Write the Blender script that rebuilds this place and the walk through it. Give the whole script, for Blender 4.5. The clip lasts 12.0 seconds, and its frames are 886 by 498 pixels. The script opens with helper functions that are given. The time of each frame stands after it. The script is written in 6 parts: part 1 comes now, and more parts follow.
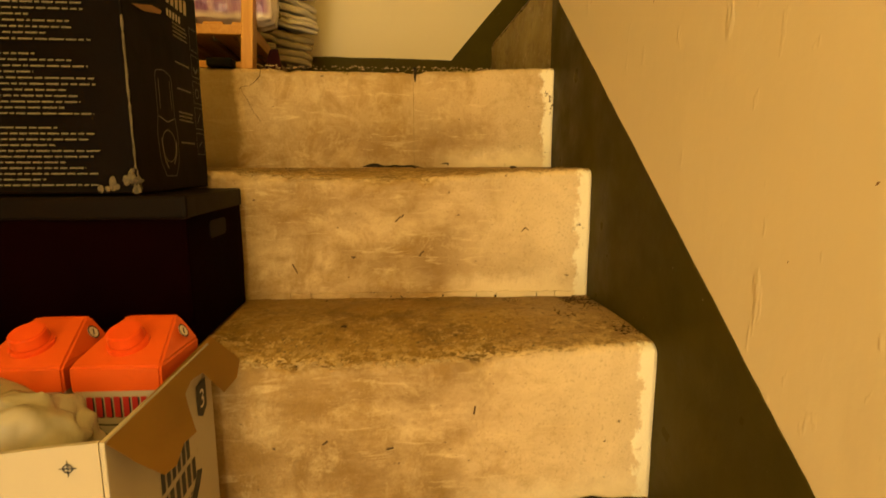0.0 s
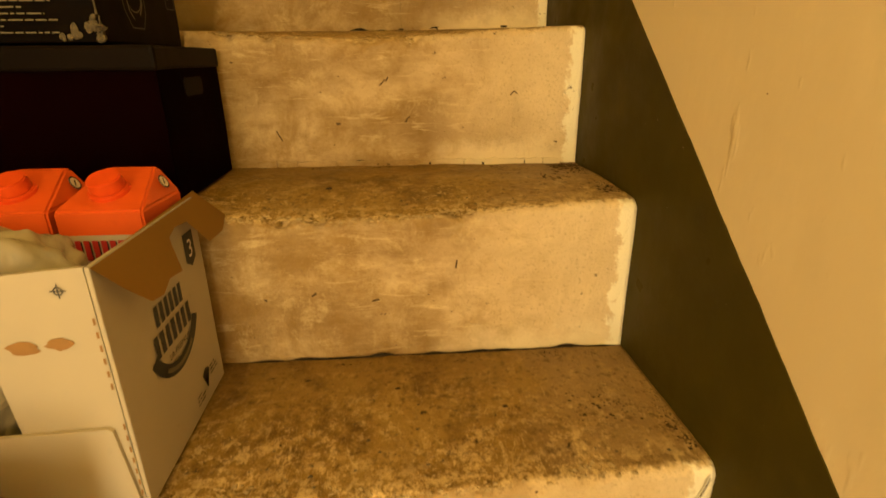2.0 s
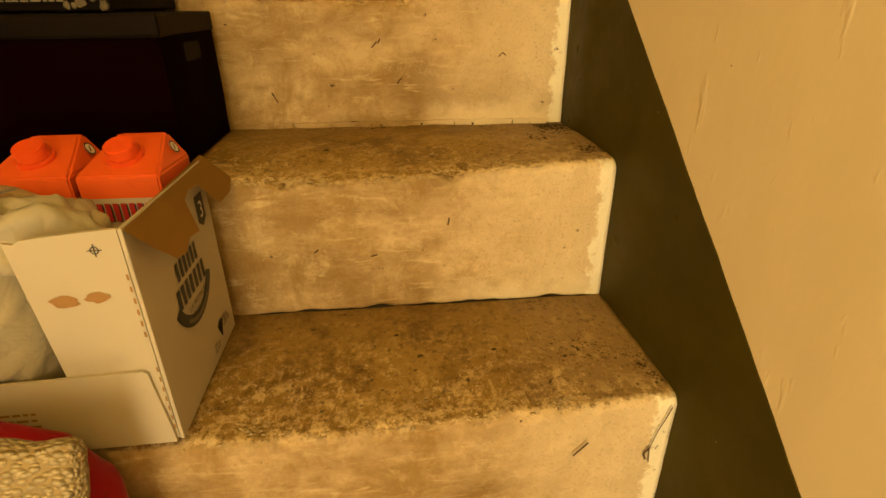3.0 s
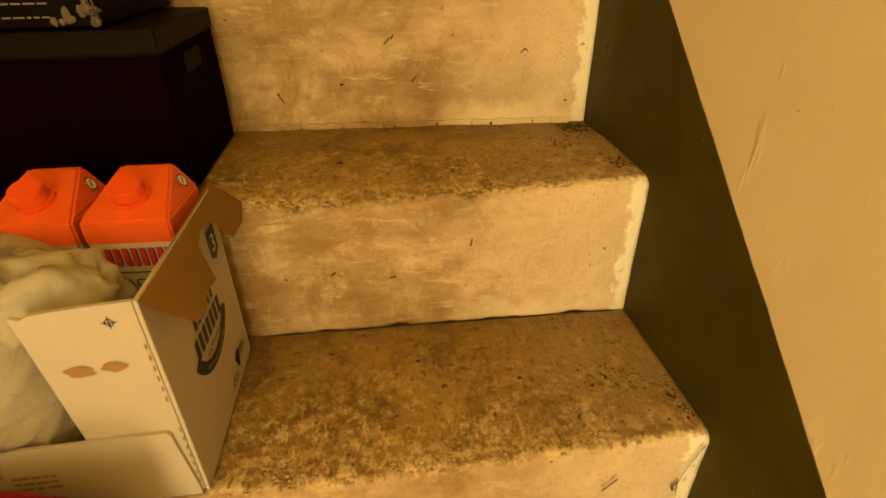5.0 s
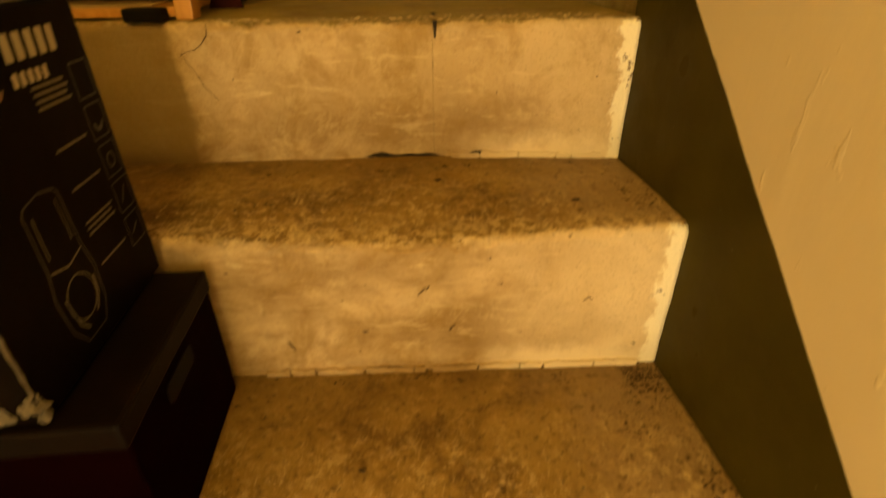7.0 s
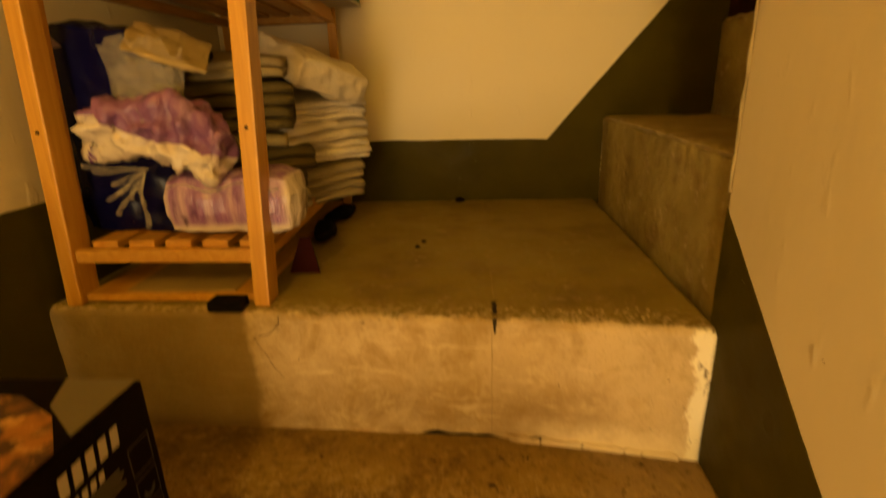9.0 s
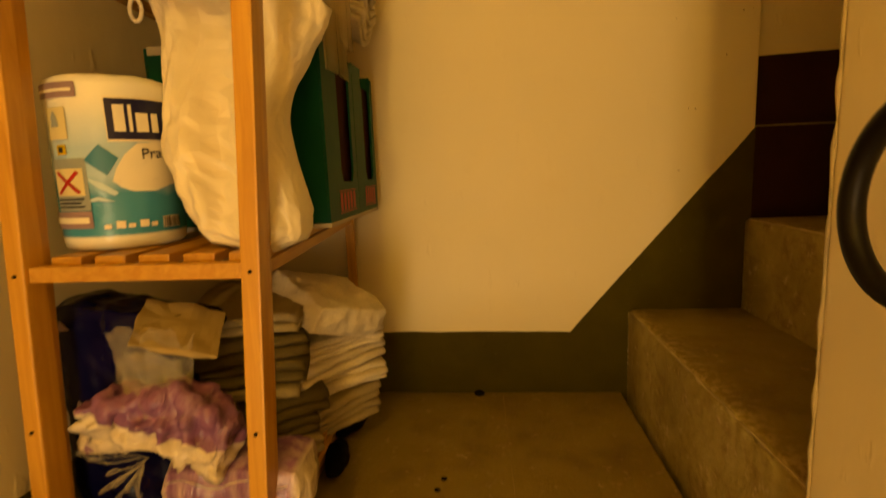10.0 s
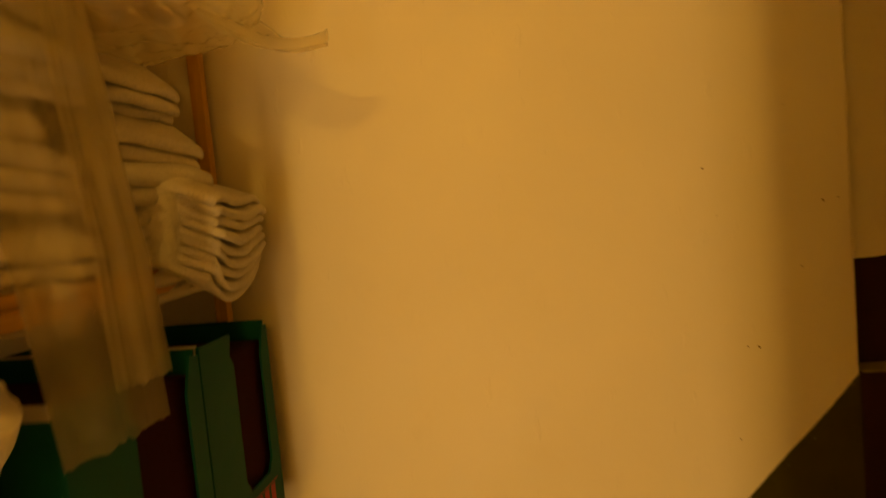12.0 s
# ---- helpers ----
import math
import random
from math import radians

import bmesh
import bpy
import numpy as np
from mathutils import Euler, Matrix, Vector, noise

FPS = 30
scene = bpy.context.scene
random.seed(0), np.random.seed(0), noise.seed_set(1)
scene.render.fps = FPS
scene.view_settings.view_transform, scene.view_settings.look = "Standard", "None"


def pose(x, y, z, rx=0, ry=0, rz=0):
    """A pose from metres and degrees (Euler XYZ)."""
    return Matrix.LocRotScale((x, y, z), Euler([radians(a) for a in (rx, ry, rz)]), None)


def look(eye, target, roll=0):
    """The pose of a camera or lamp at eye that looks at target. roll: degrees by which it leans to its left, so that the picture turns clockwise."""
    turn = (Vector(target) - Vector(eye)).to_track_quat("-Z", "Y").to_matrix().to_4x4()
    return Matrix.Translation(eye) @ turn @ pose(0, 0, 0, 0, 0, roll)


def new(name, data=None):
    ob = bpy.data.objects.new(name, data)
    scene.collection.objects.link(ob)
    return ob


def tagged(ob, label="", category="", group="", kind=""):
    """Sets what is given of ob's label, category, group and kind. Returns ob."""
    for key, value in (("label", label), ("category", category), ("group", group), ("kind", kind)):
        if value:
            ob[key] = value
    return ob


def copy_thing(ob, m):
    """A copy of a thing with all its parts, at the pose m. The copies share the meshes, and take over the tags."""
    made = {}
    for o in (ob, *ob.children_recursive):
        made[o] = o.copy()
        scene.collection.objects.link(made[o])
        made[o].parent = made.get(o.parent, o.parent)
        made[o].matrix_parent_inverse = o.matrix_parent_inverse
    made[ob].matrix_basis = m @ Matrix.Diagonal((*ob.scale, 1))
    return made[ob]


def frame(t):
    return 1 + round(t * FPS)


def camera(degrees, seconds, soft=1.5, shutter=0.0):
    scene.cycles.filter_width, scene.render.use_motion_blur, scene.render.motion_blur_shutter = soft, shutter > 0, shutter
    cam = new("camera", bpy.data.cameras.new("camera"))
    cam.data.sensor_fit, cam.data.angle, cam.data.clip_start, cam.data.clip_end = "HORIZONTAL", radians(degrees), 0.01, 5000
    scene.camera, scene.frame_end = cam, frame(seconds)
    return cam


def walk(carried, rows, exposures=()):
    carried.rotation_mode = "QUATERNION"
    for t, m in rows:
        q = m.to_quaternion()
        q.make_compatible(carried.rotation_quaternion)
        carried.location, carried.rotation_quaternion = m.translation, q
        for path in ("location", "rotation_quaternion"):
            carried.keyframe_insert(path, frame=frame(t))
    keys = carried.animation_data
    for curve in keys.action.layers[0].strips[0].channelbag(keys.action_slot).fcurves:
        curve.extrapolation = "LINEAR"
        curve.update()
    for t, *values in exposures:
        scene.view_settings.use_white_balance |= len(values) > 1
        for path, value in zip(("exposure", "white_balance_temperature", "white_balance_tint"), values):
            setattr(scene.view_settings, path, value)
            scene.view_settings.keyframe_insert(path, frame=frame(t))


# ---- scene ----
cam = camera(81.9, 12.0, shutter=0.5)
PATH = [
    (0, (-0.346, -0.609, 0.45), (-0.152, 1.356, 0.135), -0.1),
    (0.5, (-0.353, -0.597, 0.431), (-0.185, 1.355, 0.029), -0.1),
    (1, (-0.342, -0.56, 0.409), (-0.188, 1.369, -0.096), -0.4),
    (1.5, (-0.327, -0.584, 0.396), (-0.175, 1.318, -0.202), -0.5),
    (2, (-0.32, -0.627, 0.398), (-0.15, 1.24, -0.3), -0.6),
    (2.5, (-0.327, -0.657, 0.397), (-0.141, 1.176, -0.382), -0.7),
    (3, (-0.331, -0.673, 0.421), (-0.125, 1.121, -0.44), -0.6),
    (5, (-0.358, -0.594, 0.493), (-0.148, 1.109, -0.533), -0.6),
    (5.5, (-0.363, -0.496, 0.507), (-0.171, 1.207, -0.524), -0.7),
    (6, (-0.376, -0.41, 0.598), (-0.195, 1.297, -0.43), -0.9),
    (6.5, (-0.385, -0.359, 0.67), (-0.22, 1.345, -0.365), -0.9),
    (7, (-0.36, -0.27, 0.747), (-0.197, 1.444, -0.271), -0.5),
    (7.2, (-0.334, -0.246, 0.789), (-0.201, 1.479, -0.214), -1.1),
    (8.8, (-0.3, -0.167, 0.957), (-0.42, 1.708, 0.272), -1.7),
    (9, (-0.314, -0.139, 0.984), (-0.457, 1.755, 0.356), -1.8),
    (9.5, (-0.322, -0.073, 1.161), (-0.502, 1.86, 0.68), -2.0),
    (10, (-0.334, -0.016, 1.252), (-0.512, 1.953, 0.944), -2.3),
    (10.5, (-0.315, 0.08, 1.276), (-0.468, 2.068, 1.113), -2.3),
    (11, (-0.238, 0.228, 1.381), (-0.404, 2.22, 1.308), -2.8),
    (11.5, (-0.201, 0.326, 1.49), (-0.412, 2.314, 1.432), -3.6),
    (12, (-0.196, 0.451, 1.606), (-0.469, 2.429, 1.493), -5.2),
]
walk(cam, [(t, look(eye, target, roll)) for t, eye, target, roll in PATH],
     exposures=[(0, -0.02, 6250, 6), (2.5, -0.16, 6050, 6), (5, -0.15, 6120, 6), (6.2, 0.02, 5880, 3), (7, -0.07, 6300, 6), (8.5, -0.19, 7000, 12), (10.5, -0.42, 7900, 16), (12, -0.48, 8200, 17)])

# ---- light: warm daylight from behind and below, plus an added overhead bulb ----
world = bpy.data.worlds.new("world")
scene.world = world
world.use_nodes = True
sky = world.node_tree.nodes.new("ShaderNodeTexSky")
sky.sky_type, sky.sun_disc, sky.sun_elevation, sky.sun_rotation = "NISHITA", False, radians(30), radians(180)
background = world.node_tree.nodes["Background"]
background.inputs["Strength"].default_value = 0.05
world.node_tree.links.new(sky.outputs["Color"], background.inputs["Color"])


def area_light(name, m, sx, sy, watts, colour):
    data = bpy.data.lights.new(name, "AREA")
    data.shape, data.size, data.size_y, data.energy, data.color = "RECTANGLE", sx, sy, watts, colour
    ob = new(name, data)
    ob.matrix_world = m
    return ob


# area light in front of the closed door stands for daylight from behind
area_light("door_daylight", look((-0.62, -2.52, 0.30), (-0.62, 0, 0.30)), 0.5, 1.8, 43, (1.0, 0.745, 0.37))
# warm overhead fill light; its hanging bulb is added and unseen
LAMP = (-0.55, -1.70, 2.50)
bulb = bpy.data.lights.new("overhead_fill", "POINT")
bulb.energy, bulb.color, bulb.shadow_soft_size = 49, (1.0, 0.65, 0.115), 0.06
new("overhead_fill", bulb).location = LAMP


# ---- materials ----
class Mat:
    """A node material with short ways to add nodes."""

    def __init__(self, name, rough=0.7, metal=0.0, spec=0.4):
        self.m = bpy.data.materials.new(name)
        self.m.use_nodes = True
        self.t = self.m.node_tree
        self.b = self.t.nodes["Principled BSDF"]
        self.b.inputs["Roughness"].default_value = rough
        self.b.inputs["Metallic"].default_value = metal
        self.b.inputs["Specular IOR Level"].default_value = spec
        self.co = self.t.nodes.new("ShaderNodeTexCoord").outputs["Object"]
        self.normal = None

    def link(self, a, b):
        self.t.links.new(a, b)

    def stretch(self, sx, sy, sz):
        n = self.t.nodes.new("ShaderNodeMapping")
        n.inputs["Scale"].default_value = (sx, sy, sz)
        self.link(self.co, n.inputs["Vector"])
        return n.outputs["Vector"]

    def noise(self, scale, detail=4.0, rough=0.55, co=None, warp=0.0):
        n = self.t.nodes.new("ShaderNodeTexNoise")
        n.inputs["Scale"].default_value, n.inputs["Detail"].default_value = scale, detail
        n.inputs["Roughness"].default_value, n.inputs["Distortion"].default_value = rough, warp
        self.link(co or self.co, n.inputs["Vector"])
        return n.outputs["Fac"]

    def ramp(self, fac, lo, hi):
        n = self.t.nodes.new("ShaderNodeMapRange")
        n.inputs["From Min"].default_value, n.inputs["From Max"].default_value = lo, hi
        self.link(fac, n.inputs["Value"])
        return n.outputs["Result"]

    def maths(self, op, a, b):
        n = self.t.nodes.new("ShaderNodeMath")
        n.operation = op
        for value, port in ((a, n.inputs[0]), (b, n.inputs[1])):
            if isinstance(value, (int, float)):
                port.default_value = value
            else:
                self.link(value, port)
        return n.outputs[0]

    def attr(self, name):
        n = self.t.nodes.new("ShaderNodeAttribute")
        n.attribute_name = name
        return n.outputs["Fac"]

    def axis(self, which):
        n = self.t.nodes.new("ShaderNodeSeparateXYZ")
        self.link(self.co, n.inputs[0])
        return n.outputs[which]

    def mix(self, fac, a, b):
        n = self.t.nodes.new("ShaderNodeMix")
        n.data_type = "RGBA"
        if isinstance(fac, (int, float)):
            n.inputs[0].default_value = fac
        else:
            self.link(fac, n.inputs[0])
        for value, port in ((a, n.inputs[6]), (b, n.inputs[7])):
            if isinstance(value, tuple):
                port.default_value = (*value, 1)
            else:
                self.link(value, port)
        return n.outputs[2]

    def colour(self, c):
        if isinstance(c, tuple):
            self.b.inputs["Base Color"].default_value = (*c, 1)
        else:
            self.link(c, self.b.inputs["Base Color"])
        return self

    def rough(self, r):
        self.link(r, self.b.inputs["Roughness"])
        return self

    def bump(self, h, strength=0.3, distance=0.002):
        n = self.t.nodes.new("ShaderNodeBump")
        n.inputs["Strength"].default_value, n.inputs["Distance"].default_value = strength, distance
        self.link(h, n.inputs["Height"])
        if self.normal:
            self.link(self.normal, n.inputs["Normal"])
        self.normal = n.outputs["Normal"]
        self.link(self.normal, self.b.inputs["Normal"])
        return self


def wall_paint(name, base, stain):
    m = Mat(name, 0.45, 0, 0.35)
    big, mid, fine = m.noise(1.6, 3), m.noise(7, 4), m.noise(55, 3)
    c = m.mix(m.ramp(big, 0.35, 0.7), base, tuple(v * 0.93 for v in base))
    c = m.mix(m.ramp(mid, 0.62, 0.78), c, stain)
    m.colour(c).rough(m.ramp(mid, -0.6, 1.6))
    m.bump(m.noise(6, 4, co=m.stretch(1, 1, 0.5)), 0.16, 0.02)
    m.bump(m.noise(16, 4, 0.6, m.stretch(1, 1, 0.3)), 0.14, 0.006)
    m.bump(m.ramp(m.noise(40, 3, 0.5, m.stretch(1, 1, 0.35)), 0.64, 0.76), 0.35, 0.003)
    return m.bump(fine, 0.12, 0.002).m


def skirting_paint():
    m = Mat("dark_green_paint", 0.5, 0, 0.04)
    c = m.mix(m.ramp(m.noise(9, 5), 0.35, 0.7), (0.070, 0.055, 0.005), (0.052, 0.041, 0.004))
    scuff = m.ramp(m.noise(140, 2), 0.77, 0.8)
    m.colour(m.mix(scuff, c, (0.3, 0.27, 0.19)))
    m.rough(m.ramp(m.noise(12, 3), 0.0, 1.1))
    m.bump(m.noise(5, 3), 0.4, 0.015)
    return m.bump(m.noise(60, 3), 0.2, 0.003).m


def riser_colour(m):
    """Cream paint, brown where shoes rub it, white-edged at the wall; light there painted paler."""
    x, z = m.axis(0), m.axis(2)
    c = m.mix(m.ramp(m.noise(4, 4), 0.35, 0.65), (0.60, 0.455, 0.270), (0.48, 0.35, 0.175))
    c = m.mix(m.maths("MULTIPLY", m.ramp(m.noise(13, 8, 0.75, None, 0.5), 0.44, 0.60), 0.75), c, (0.33, 0.205, 0.060))
    # paler towards the wall: the brighter light on that side, put into the colour
    side = m.ramp(m.maths("ADD", x, m.maths("MULTIPLY", m.noise(7, 4), 0.22)), -0.17, 0.04)
    side = m.maths("MULTIPLY", side, m.maths("ADD", m.maths("MULTIPLY", m.ramp(z, 0.52, 0.44), 0.65), 0.35))
    dirt = m.maths("MULTIPLY", m.ramp(m.noise(3.4, 7, 0.68, m.stretch(1, 1, 2.2)), 0.40, 0.62), m.maths("SUBTRACT", 1.0, side))
    dirt = m.maths("MULTIPLY", dirt, m.ramp(z, 0.62, 0.40))
    c = m.mix(m.maths("MULTIPLY", dirt, 0.9), c, (0.225, 0.128, 0.030))
    for xc, zc, wide, high in ((-0.33, 0.495, 13.0, 330.0), (-0.24, 0.300, 16.0, 420.0), (-0.42, 0.07, 20.0, 300.0)):
        dx, dz = m.maths("ADD", x, -xc), m.maths("ADD", z, -zc)
        q = m.maths("ADD", m.maths("MULTIPLY", m.maths("MULTIPLY", dx, dx), wide), m.maths("MULTIPLY", m.maths("MULTIPLY", dz, dz), high))
        q = m.maths("ADD", q, m.maths("MULTIPLY", m.maths("SUBTRACT", m.noise(11, 9, 0.78), 0.5), 4.0))
        c = m.mix(m.maths("MULTIPLY", m.ramp(q, 1.0, -0.1), 0.6), c, (0.23, 0.132, 0.033))
    c = m.mix(m.maths("MULTIPLY", side, 0.65), c, (0.80, 0.655, 0.44))
    streak = m.maths("MULTIPLY", m.ramp(m.noise(60, 6, 0.65, m.stretch(0.22, 1, 1.5), 0.6), 0.58, 0.70), 0.55)
    c = m.mix(streak, c, (0.68, 0.54, 0.32))
    c = m.mix(m.maths("MULTIPLY", m.ramp(m.noise(230, 3, 0.7), 0.55, 0.75), 0.5), c, (0.25, 0.16, 0.065))
    c = m.mix(m.ramp(m.noise(80, 3, 0.6, m.stretch(0.7, 1, 1)), 0.71, 0.75), c, (0.09, 0.05, 0.02))
    c = m.mix(m.maths("MULTIPLY", m.ramp(m.noise(17, 9, 0.82, None, 0.3), 0.54, 0.66), 0.55), c, (0.62, 0.49, 0.28))
    foot = m.maths("ADD", m.attr("foot"), m.maths("MULTIPLY", m.maths("SUBTRACT", m.noise(22, 7, 0.75), 0.5), 0.10))
    pale = m.maths("MULTIPLY", m.ramp(foot, 0.045, 0.015), m.ramp(m.maths("ADD", x, m.maths("MULTIPLY", m.noise(9, 3), 0.1)), -0.22, -0.12))
    c = m.mix(m.maths("MULTIPLY", pale, 0.8), c, (0.82, 0.70, 0.49))
    rag = m.maths("ADD", m.maths("MULTIPLY", m.maths("SUBTRACT", m.noise(26, 6, 0.7), 0.5), 0.055), m.maths("MULTIPLY", m.maths("SUBTRACT", m.noise(110, 4, 0.7), 0.5), 0.03))
    edge = m.maths("ADD", x, rag)
    c = m.mix(m.maths("MULTIPLY", m.ramp(edge, -0.027, -0.020), 0.92), c, (0.93, 0.86, 0.69))
    c = m.mix(m.maths("MULTIPLY", m.ramp(m.noise(48, 4, 0.7), 0.64, 0.68), m.ramp(edge, -0.030, -0.012)), c, (0.16, 0.10, 0.045))
    # darker left end: the boxes' shadow on the landing riser, put into the colour
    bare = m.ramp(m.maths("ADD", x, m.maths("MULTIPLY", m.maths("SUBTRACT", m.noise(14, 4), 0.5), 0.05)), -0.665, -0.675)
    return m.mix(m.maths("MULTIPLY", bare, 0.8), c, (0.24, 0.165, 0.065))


def tread_colour(m):
    """Bare ochre concrete with pale flakes of lost paint, greyer and gritty towards the wall."""
    x, nose = m.axis(0), m.attr("nose")
    # base darkened for the shade on the left; wall_side stays lighter
    c = m.mix(m.ramp(m.noise(4.2, 5, 0.6), 0.36, 0.62), (0.30, 0.194, 0.052), (0.215, 0.128, 0.025))
    c = m.mix(m.maths("MULTIPLY", m.ramp(m.noise(8, 9, 0.8, None, 0.15), 0.48, 0.60), 0.85), c, (0.110, 0.060, 0.010))
    wall_side = m.ramp(m.maths("ADD", x, m.maths("MULTIPLY", m.maths("SUBTRACT", m.noise(8, 5, 0.7), 0.5), 0.30)), -0.20, -0.11)
    c = m.mix(m.maths("MULTIPLY", wall_side, 0.75), c, (0.33, 0.225, 0.112))
    c = m.mix(m.maths("MULTIPLY", m.ramp(m.noise(55, 6, 0.75), 0.52, 0.66), 0.6), c, (0.45, 0.305, 0.115))
    flakes = m.maths("MULTIPLY", m.ramp(m.noise(52, 9, 0.84, None, 0.2), 0.52, 0.56), m.ramp(m.noise(9, 4, 0.6), 0.40, 0.56))
    flakes = m.maths("MULTIPLY", flakes, m.ramp(nose, 0.20, 0.06))
    c = m.mix(m.maths("MULTIPLY", flakes, 0.8), c, (0.60, 0.45, 0.24))
    strands = m.ramp(m.noise(75, 7, 0.8, m.stretch(1.6, 0.6, 1), 0.6), 0.58, 0.62)
    c = m.mix(m.maths("MULTIPLY", m.maths("MULTIPLY", strands, 0.75), m.ramp(nose, 0.24, 0.03)), c, (0.62, 0.47, 0.25))
    c = m.mix(m.maths("MULTIPLY", m.ramp(m.noise(95, 6, 0.75), 0.54, 0.62), 0.7), c, (0.10, 0.054, 0.011))
    # darker towards the back of the tread, with a ragged edge
    back_dark = m.ramp(m.maths("ADD", nose, m.maths("MULTIPLY", m.maths("SUBTRACT", m.noise(12, 6, 0.7), 0.5), 0.20)), 0.16, 0.27)
    c = m.mix(m.maths("MULTIPLY", back_dark, 0.45), c, (0.10, 0.056, 0.016))
    return m.mix(m.ramp(m.noise(48, 6, 0.7, None, 0.4), 0.65, 0.69), c, (0.040, 0.023, 0.007))


def landing_colour(m):
    c = m.mix(m.ramp(m.noise(2.5, 5, 0.6), 0.35, 0.65), (0.275, 0.203, 0.050), (0.205, 0.148, 0.030))
    c = m.mix(m.maths("MULTIPLY", m.ramp(m.noise(10, 6, 0.7), 0.5, 0.72), 0.8), c, (0.145, 0.085, 0.026))
    c = m.mix(m.maths("MULTIPLY", m.ramp(m.noise(40, 6, 0.78), 0.57, 0.68), 0.75), c, (0.44, 0.32, 0.15))
    return m.mix(m.maths("MULTIPLY", m.ramp(m.noise(200, 3, 0.7), 0.58, 0.75), 0.5), c, (0.12, 0.07, 0.022))


def mottled_colour(m):
    c = m.mix(m.ramp(m.noise(5, 5, 0.65, None, 0.5), 0.38, 0.62), (0.45, 0.370, 0.150), (0.30, 0.234, 0.076))
    c = m.mix(m.maths("MULTIPLY", m.ramp(m.noise(15, 8, 0.78, None, 0.5), 0.50, 0.62), 0.7), c, (0.22, 0.145, 0.050))
    return m.mix(m.maths("MULTIPLY", m.ramp(m.noise(30, 8, 0.82), 0.56, 0.64), 0.7), c, (0.64, 0.52, 0.31))


def masonry(name, riser, tread, flaking=1.0):
    """One skin over a step: riser paint that breaks off in flakes where it meets the bare tread."""
    m = Mat(name, 0.72, 0, 0.3)
    x, nose = m.axis(0), m.attr("nose")
    jag = m.maths("ADD", m.maths("MULTIPLY", m.maths("SUBTRACT", m.noise(24, 7, 0.78), 0.5), 0.045 * flaking), m.maths("MULTIPLY", m.maths("SUBTRACT", m.noise(85, 5, 0.75), 0.5), 0.034))
    top = m.ramp(m.maths("ADD", nose, jag), 0.004, 0.010)
    c = m.mix(top, riser(m), tread(m))
    on_top = m.ramp(nose, -0.004, 0.006)
    flakes = m.maths("MULTIPLY", m.maths("MULTIPLY", m.ramp(m.noise(70, 7, 0.8), 0.50, 0.54), m.ramp(nose, 0.060, 0.008)), on_top)
    c = m.mix(m.maths("MULTIPLY", flakes, 0.85 * flaking), c, (0.63, 0.48, 0.265))
    pits = m.maths("MULTIPLY", m.maths("MULTIPLY", m.ramp(m.noise(105, 6, 0.75), 0.57, 0.61), m.ramp(nose, 0.065, 0.012)), m.ramp(nose, -0.012, 0.002))
    c = m.mix(m.maths("MULTIPLY", pits, 0.45 * flaking), c, (0.085, 0.046, 0.012))
    m.colour(c).rough(m.ramp(m.noise(14, 4), -0.5, 1.2))
    m.bump(m.noise(9, 5), 0.4, 0.010)
    m.bump(m.noise(28, 7, 0.75), 0.6, 0.007)
    return m.bump(m.noise(120, 4, 0.7), 0.45, 0.003).m


def bare(name, colour, relief=0.5):
    m = Mat(name, 0.75, 0, 0.3)
    m.colour(colour(m))
    m.bump(m.noise(28, 7, 0.75), relief, 0.007)
    return m.bump(m.noise(130, 4, 0.7), 0.45, 0.0025).m


def pine():
    m = Mat("varnished_pine", 0.38, 0, 0.45)
    grain = m.noise(60, 4, 0.6, m.stretch(1, 1, 0.06), 1.2)
    c = m.mix(m.ramp(grain, 0.35, 0.68), (0.62, 0.33, 0.065), (0.50, 0.235, 0.038))
    c = m.mix(m.ramp(m.noise(14, 3, 0.5), 0.72, 0.8), c, (0.20, 0.075, 0.015))
    return m.colour(c).bump(grain, 0.12, 0.001).m


def pine_flat():
    m = Mat("varnished_pine_board", 0.42, 0, 0.4)
    grain = m.noise(60, 4, 0.6, m.stretch(1, 0.06, 1), 1.2)
    c = m.mix(m.ramp(grain, 0.35, 0.68), (0.58, 0.31, 0.065), (0.46, 0.21, 0.036))
    return m.colour(c).bump(grain, 0.12, 0.001).m


def plain(name, c, rough=0.6, vary=0.12, grain=60.0, relief=0.15, metal=0.0, spec=0.4):
    m = Mat(name, rough, metal, spec)
    dark = tuple(v * (1 - vary) for v in c)
    col = m.mix(m.ramp(m.noise(grain * 0.15, 4), 0.35, 0.65), c, dark)
    col = m.mix(m.ramp(m.noise(grain, 4, 0.7), 0.6, 0.75), col, tuple(v * (1 - 1.4 * vary) for v in c))
    m.colour(col)
    return m.bump(m.noise(grain, 4, 0.6), relief, 0.002).m


CREAM = wall_paint("cream_wall_paint", (0.80, 0.69, 0.475), (0.75, 0.64, 0.43))
SKIRT = skirting_paint()
LEDGE_PAINT = plain("dark_brown_paint", (0.040, 0.014, 0.004), 0.6, 0.3, 30, 0.3, 0, 0.1)
RISER, LANDING = bare("worn_riser_paint", riser_colour), bare("worn_landing_concrete", landing_colour)
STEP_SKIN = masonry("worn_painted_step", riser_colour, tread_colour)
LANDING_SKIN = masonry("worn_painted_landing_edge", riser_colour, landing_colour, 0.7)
SIDE_SKIN = masonry("mottled_plaster_step", mottled_colour, landing_colour, 0.6)
PINE, PINE_FLAT = pine(), pine_flat()
CEIL = plain("white_ceiling_paint", (0.72, 0.66, 0.55), 0.8)
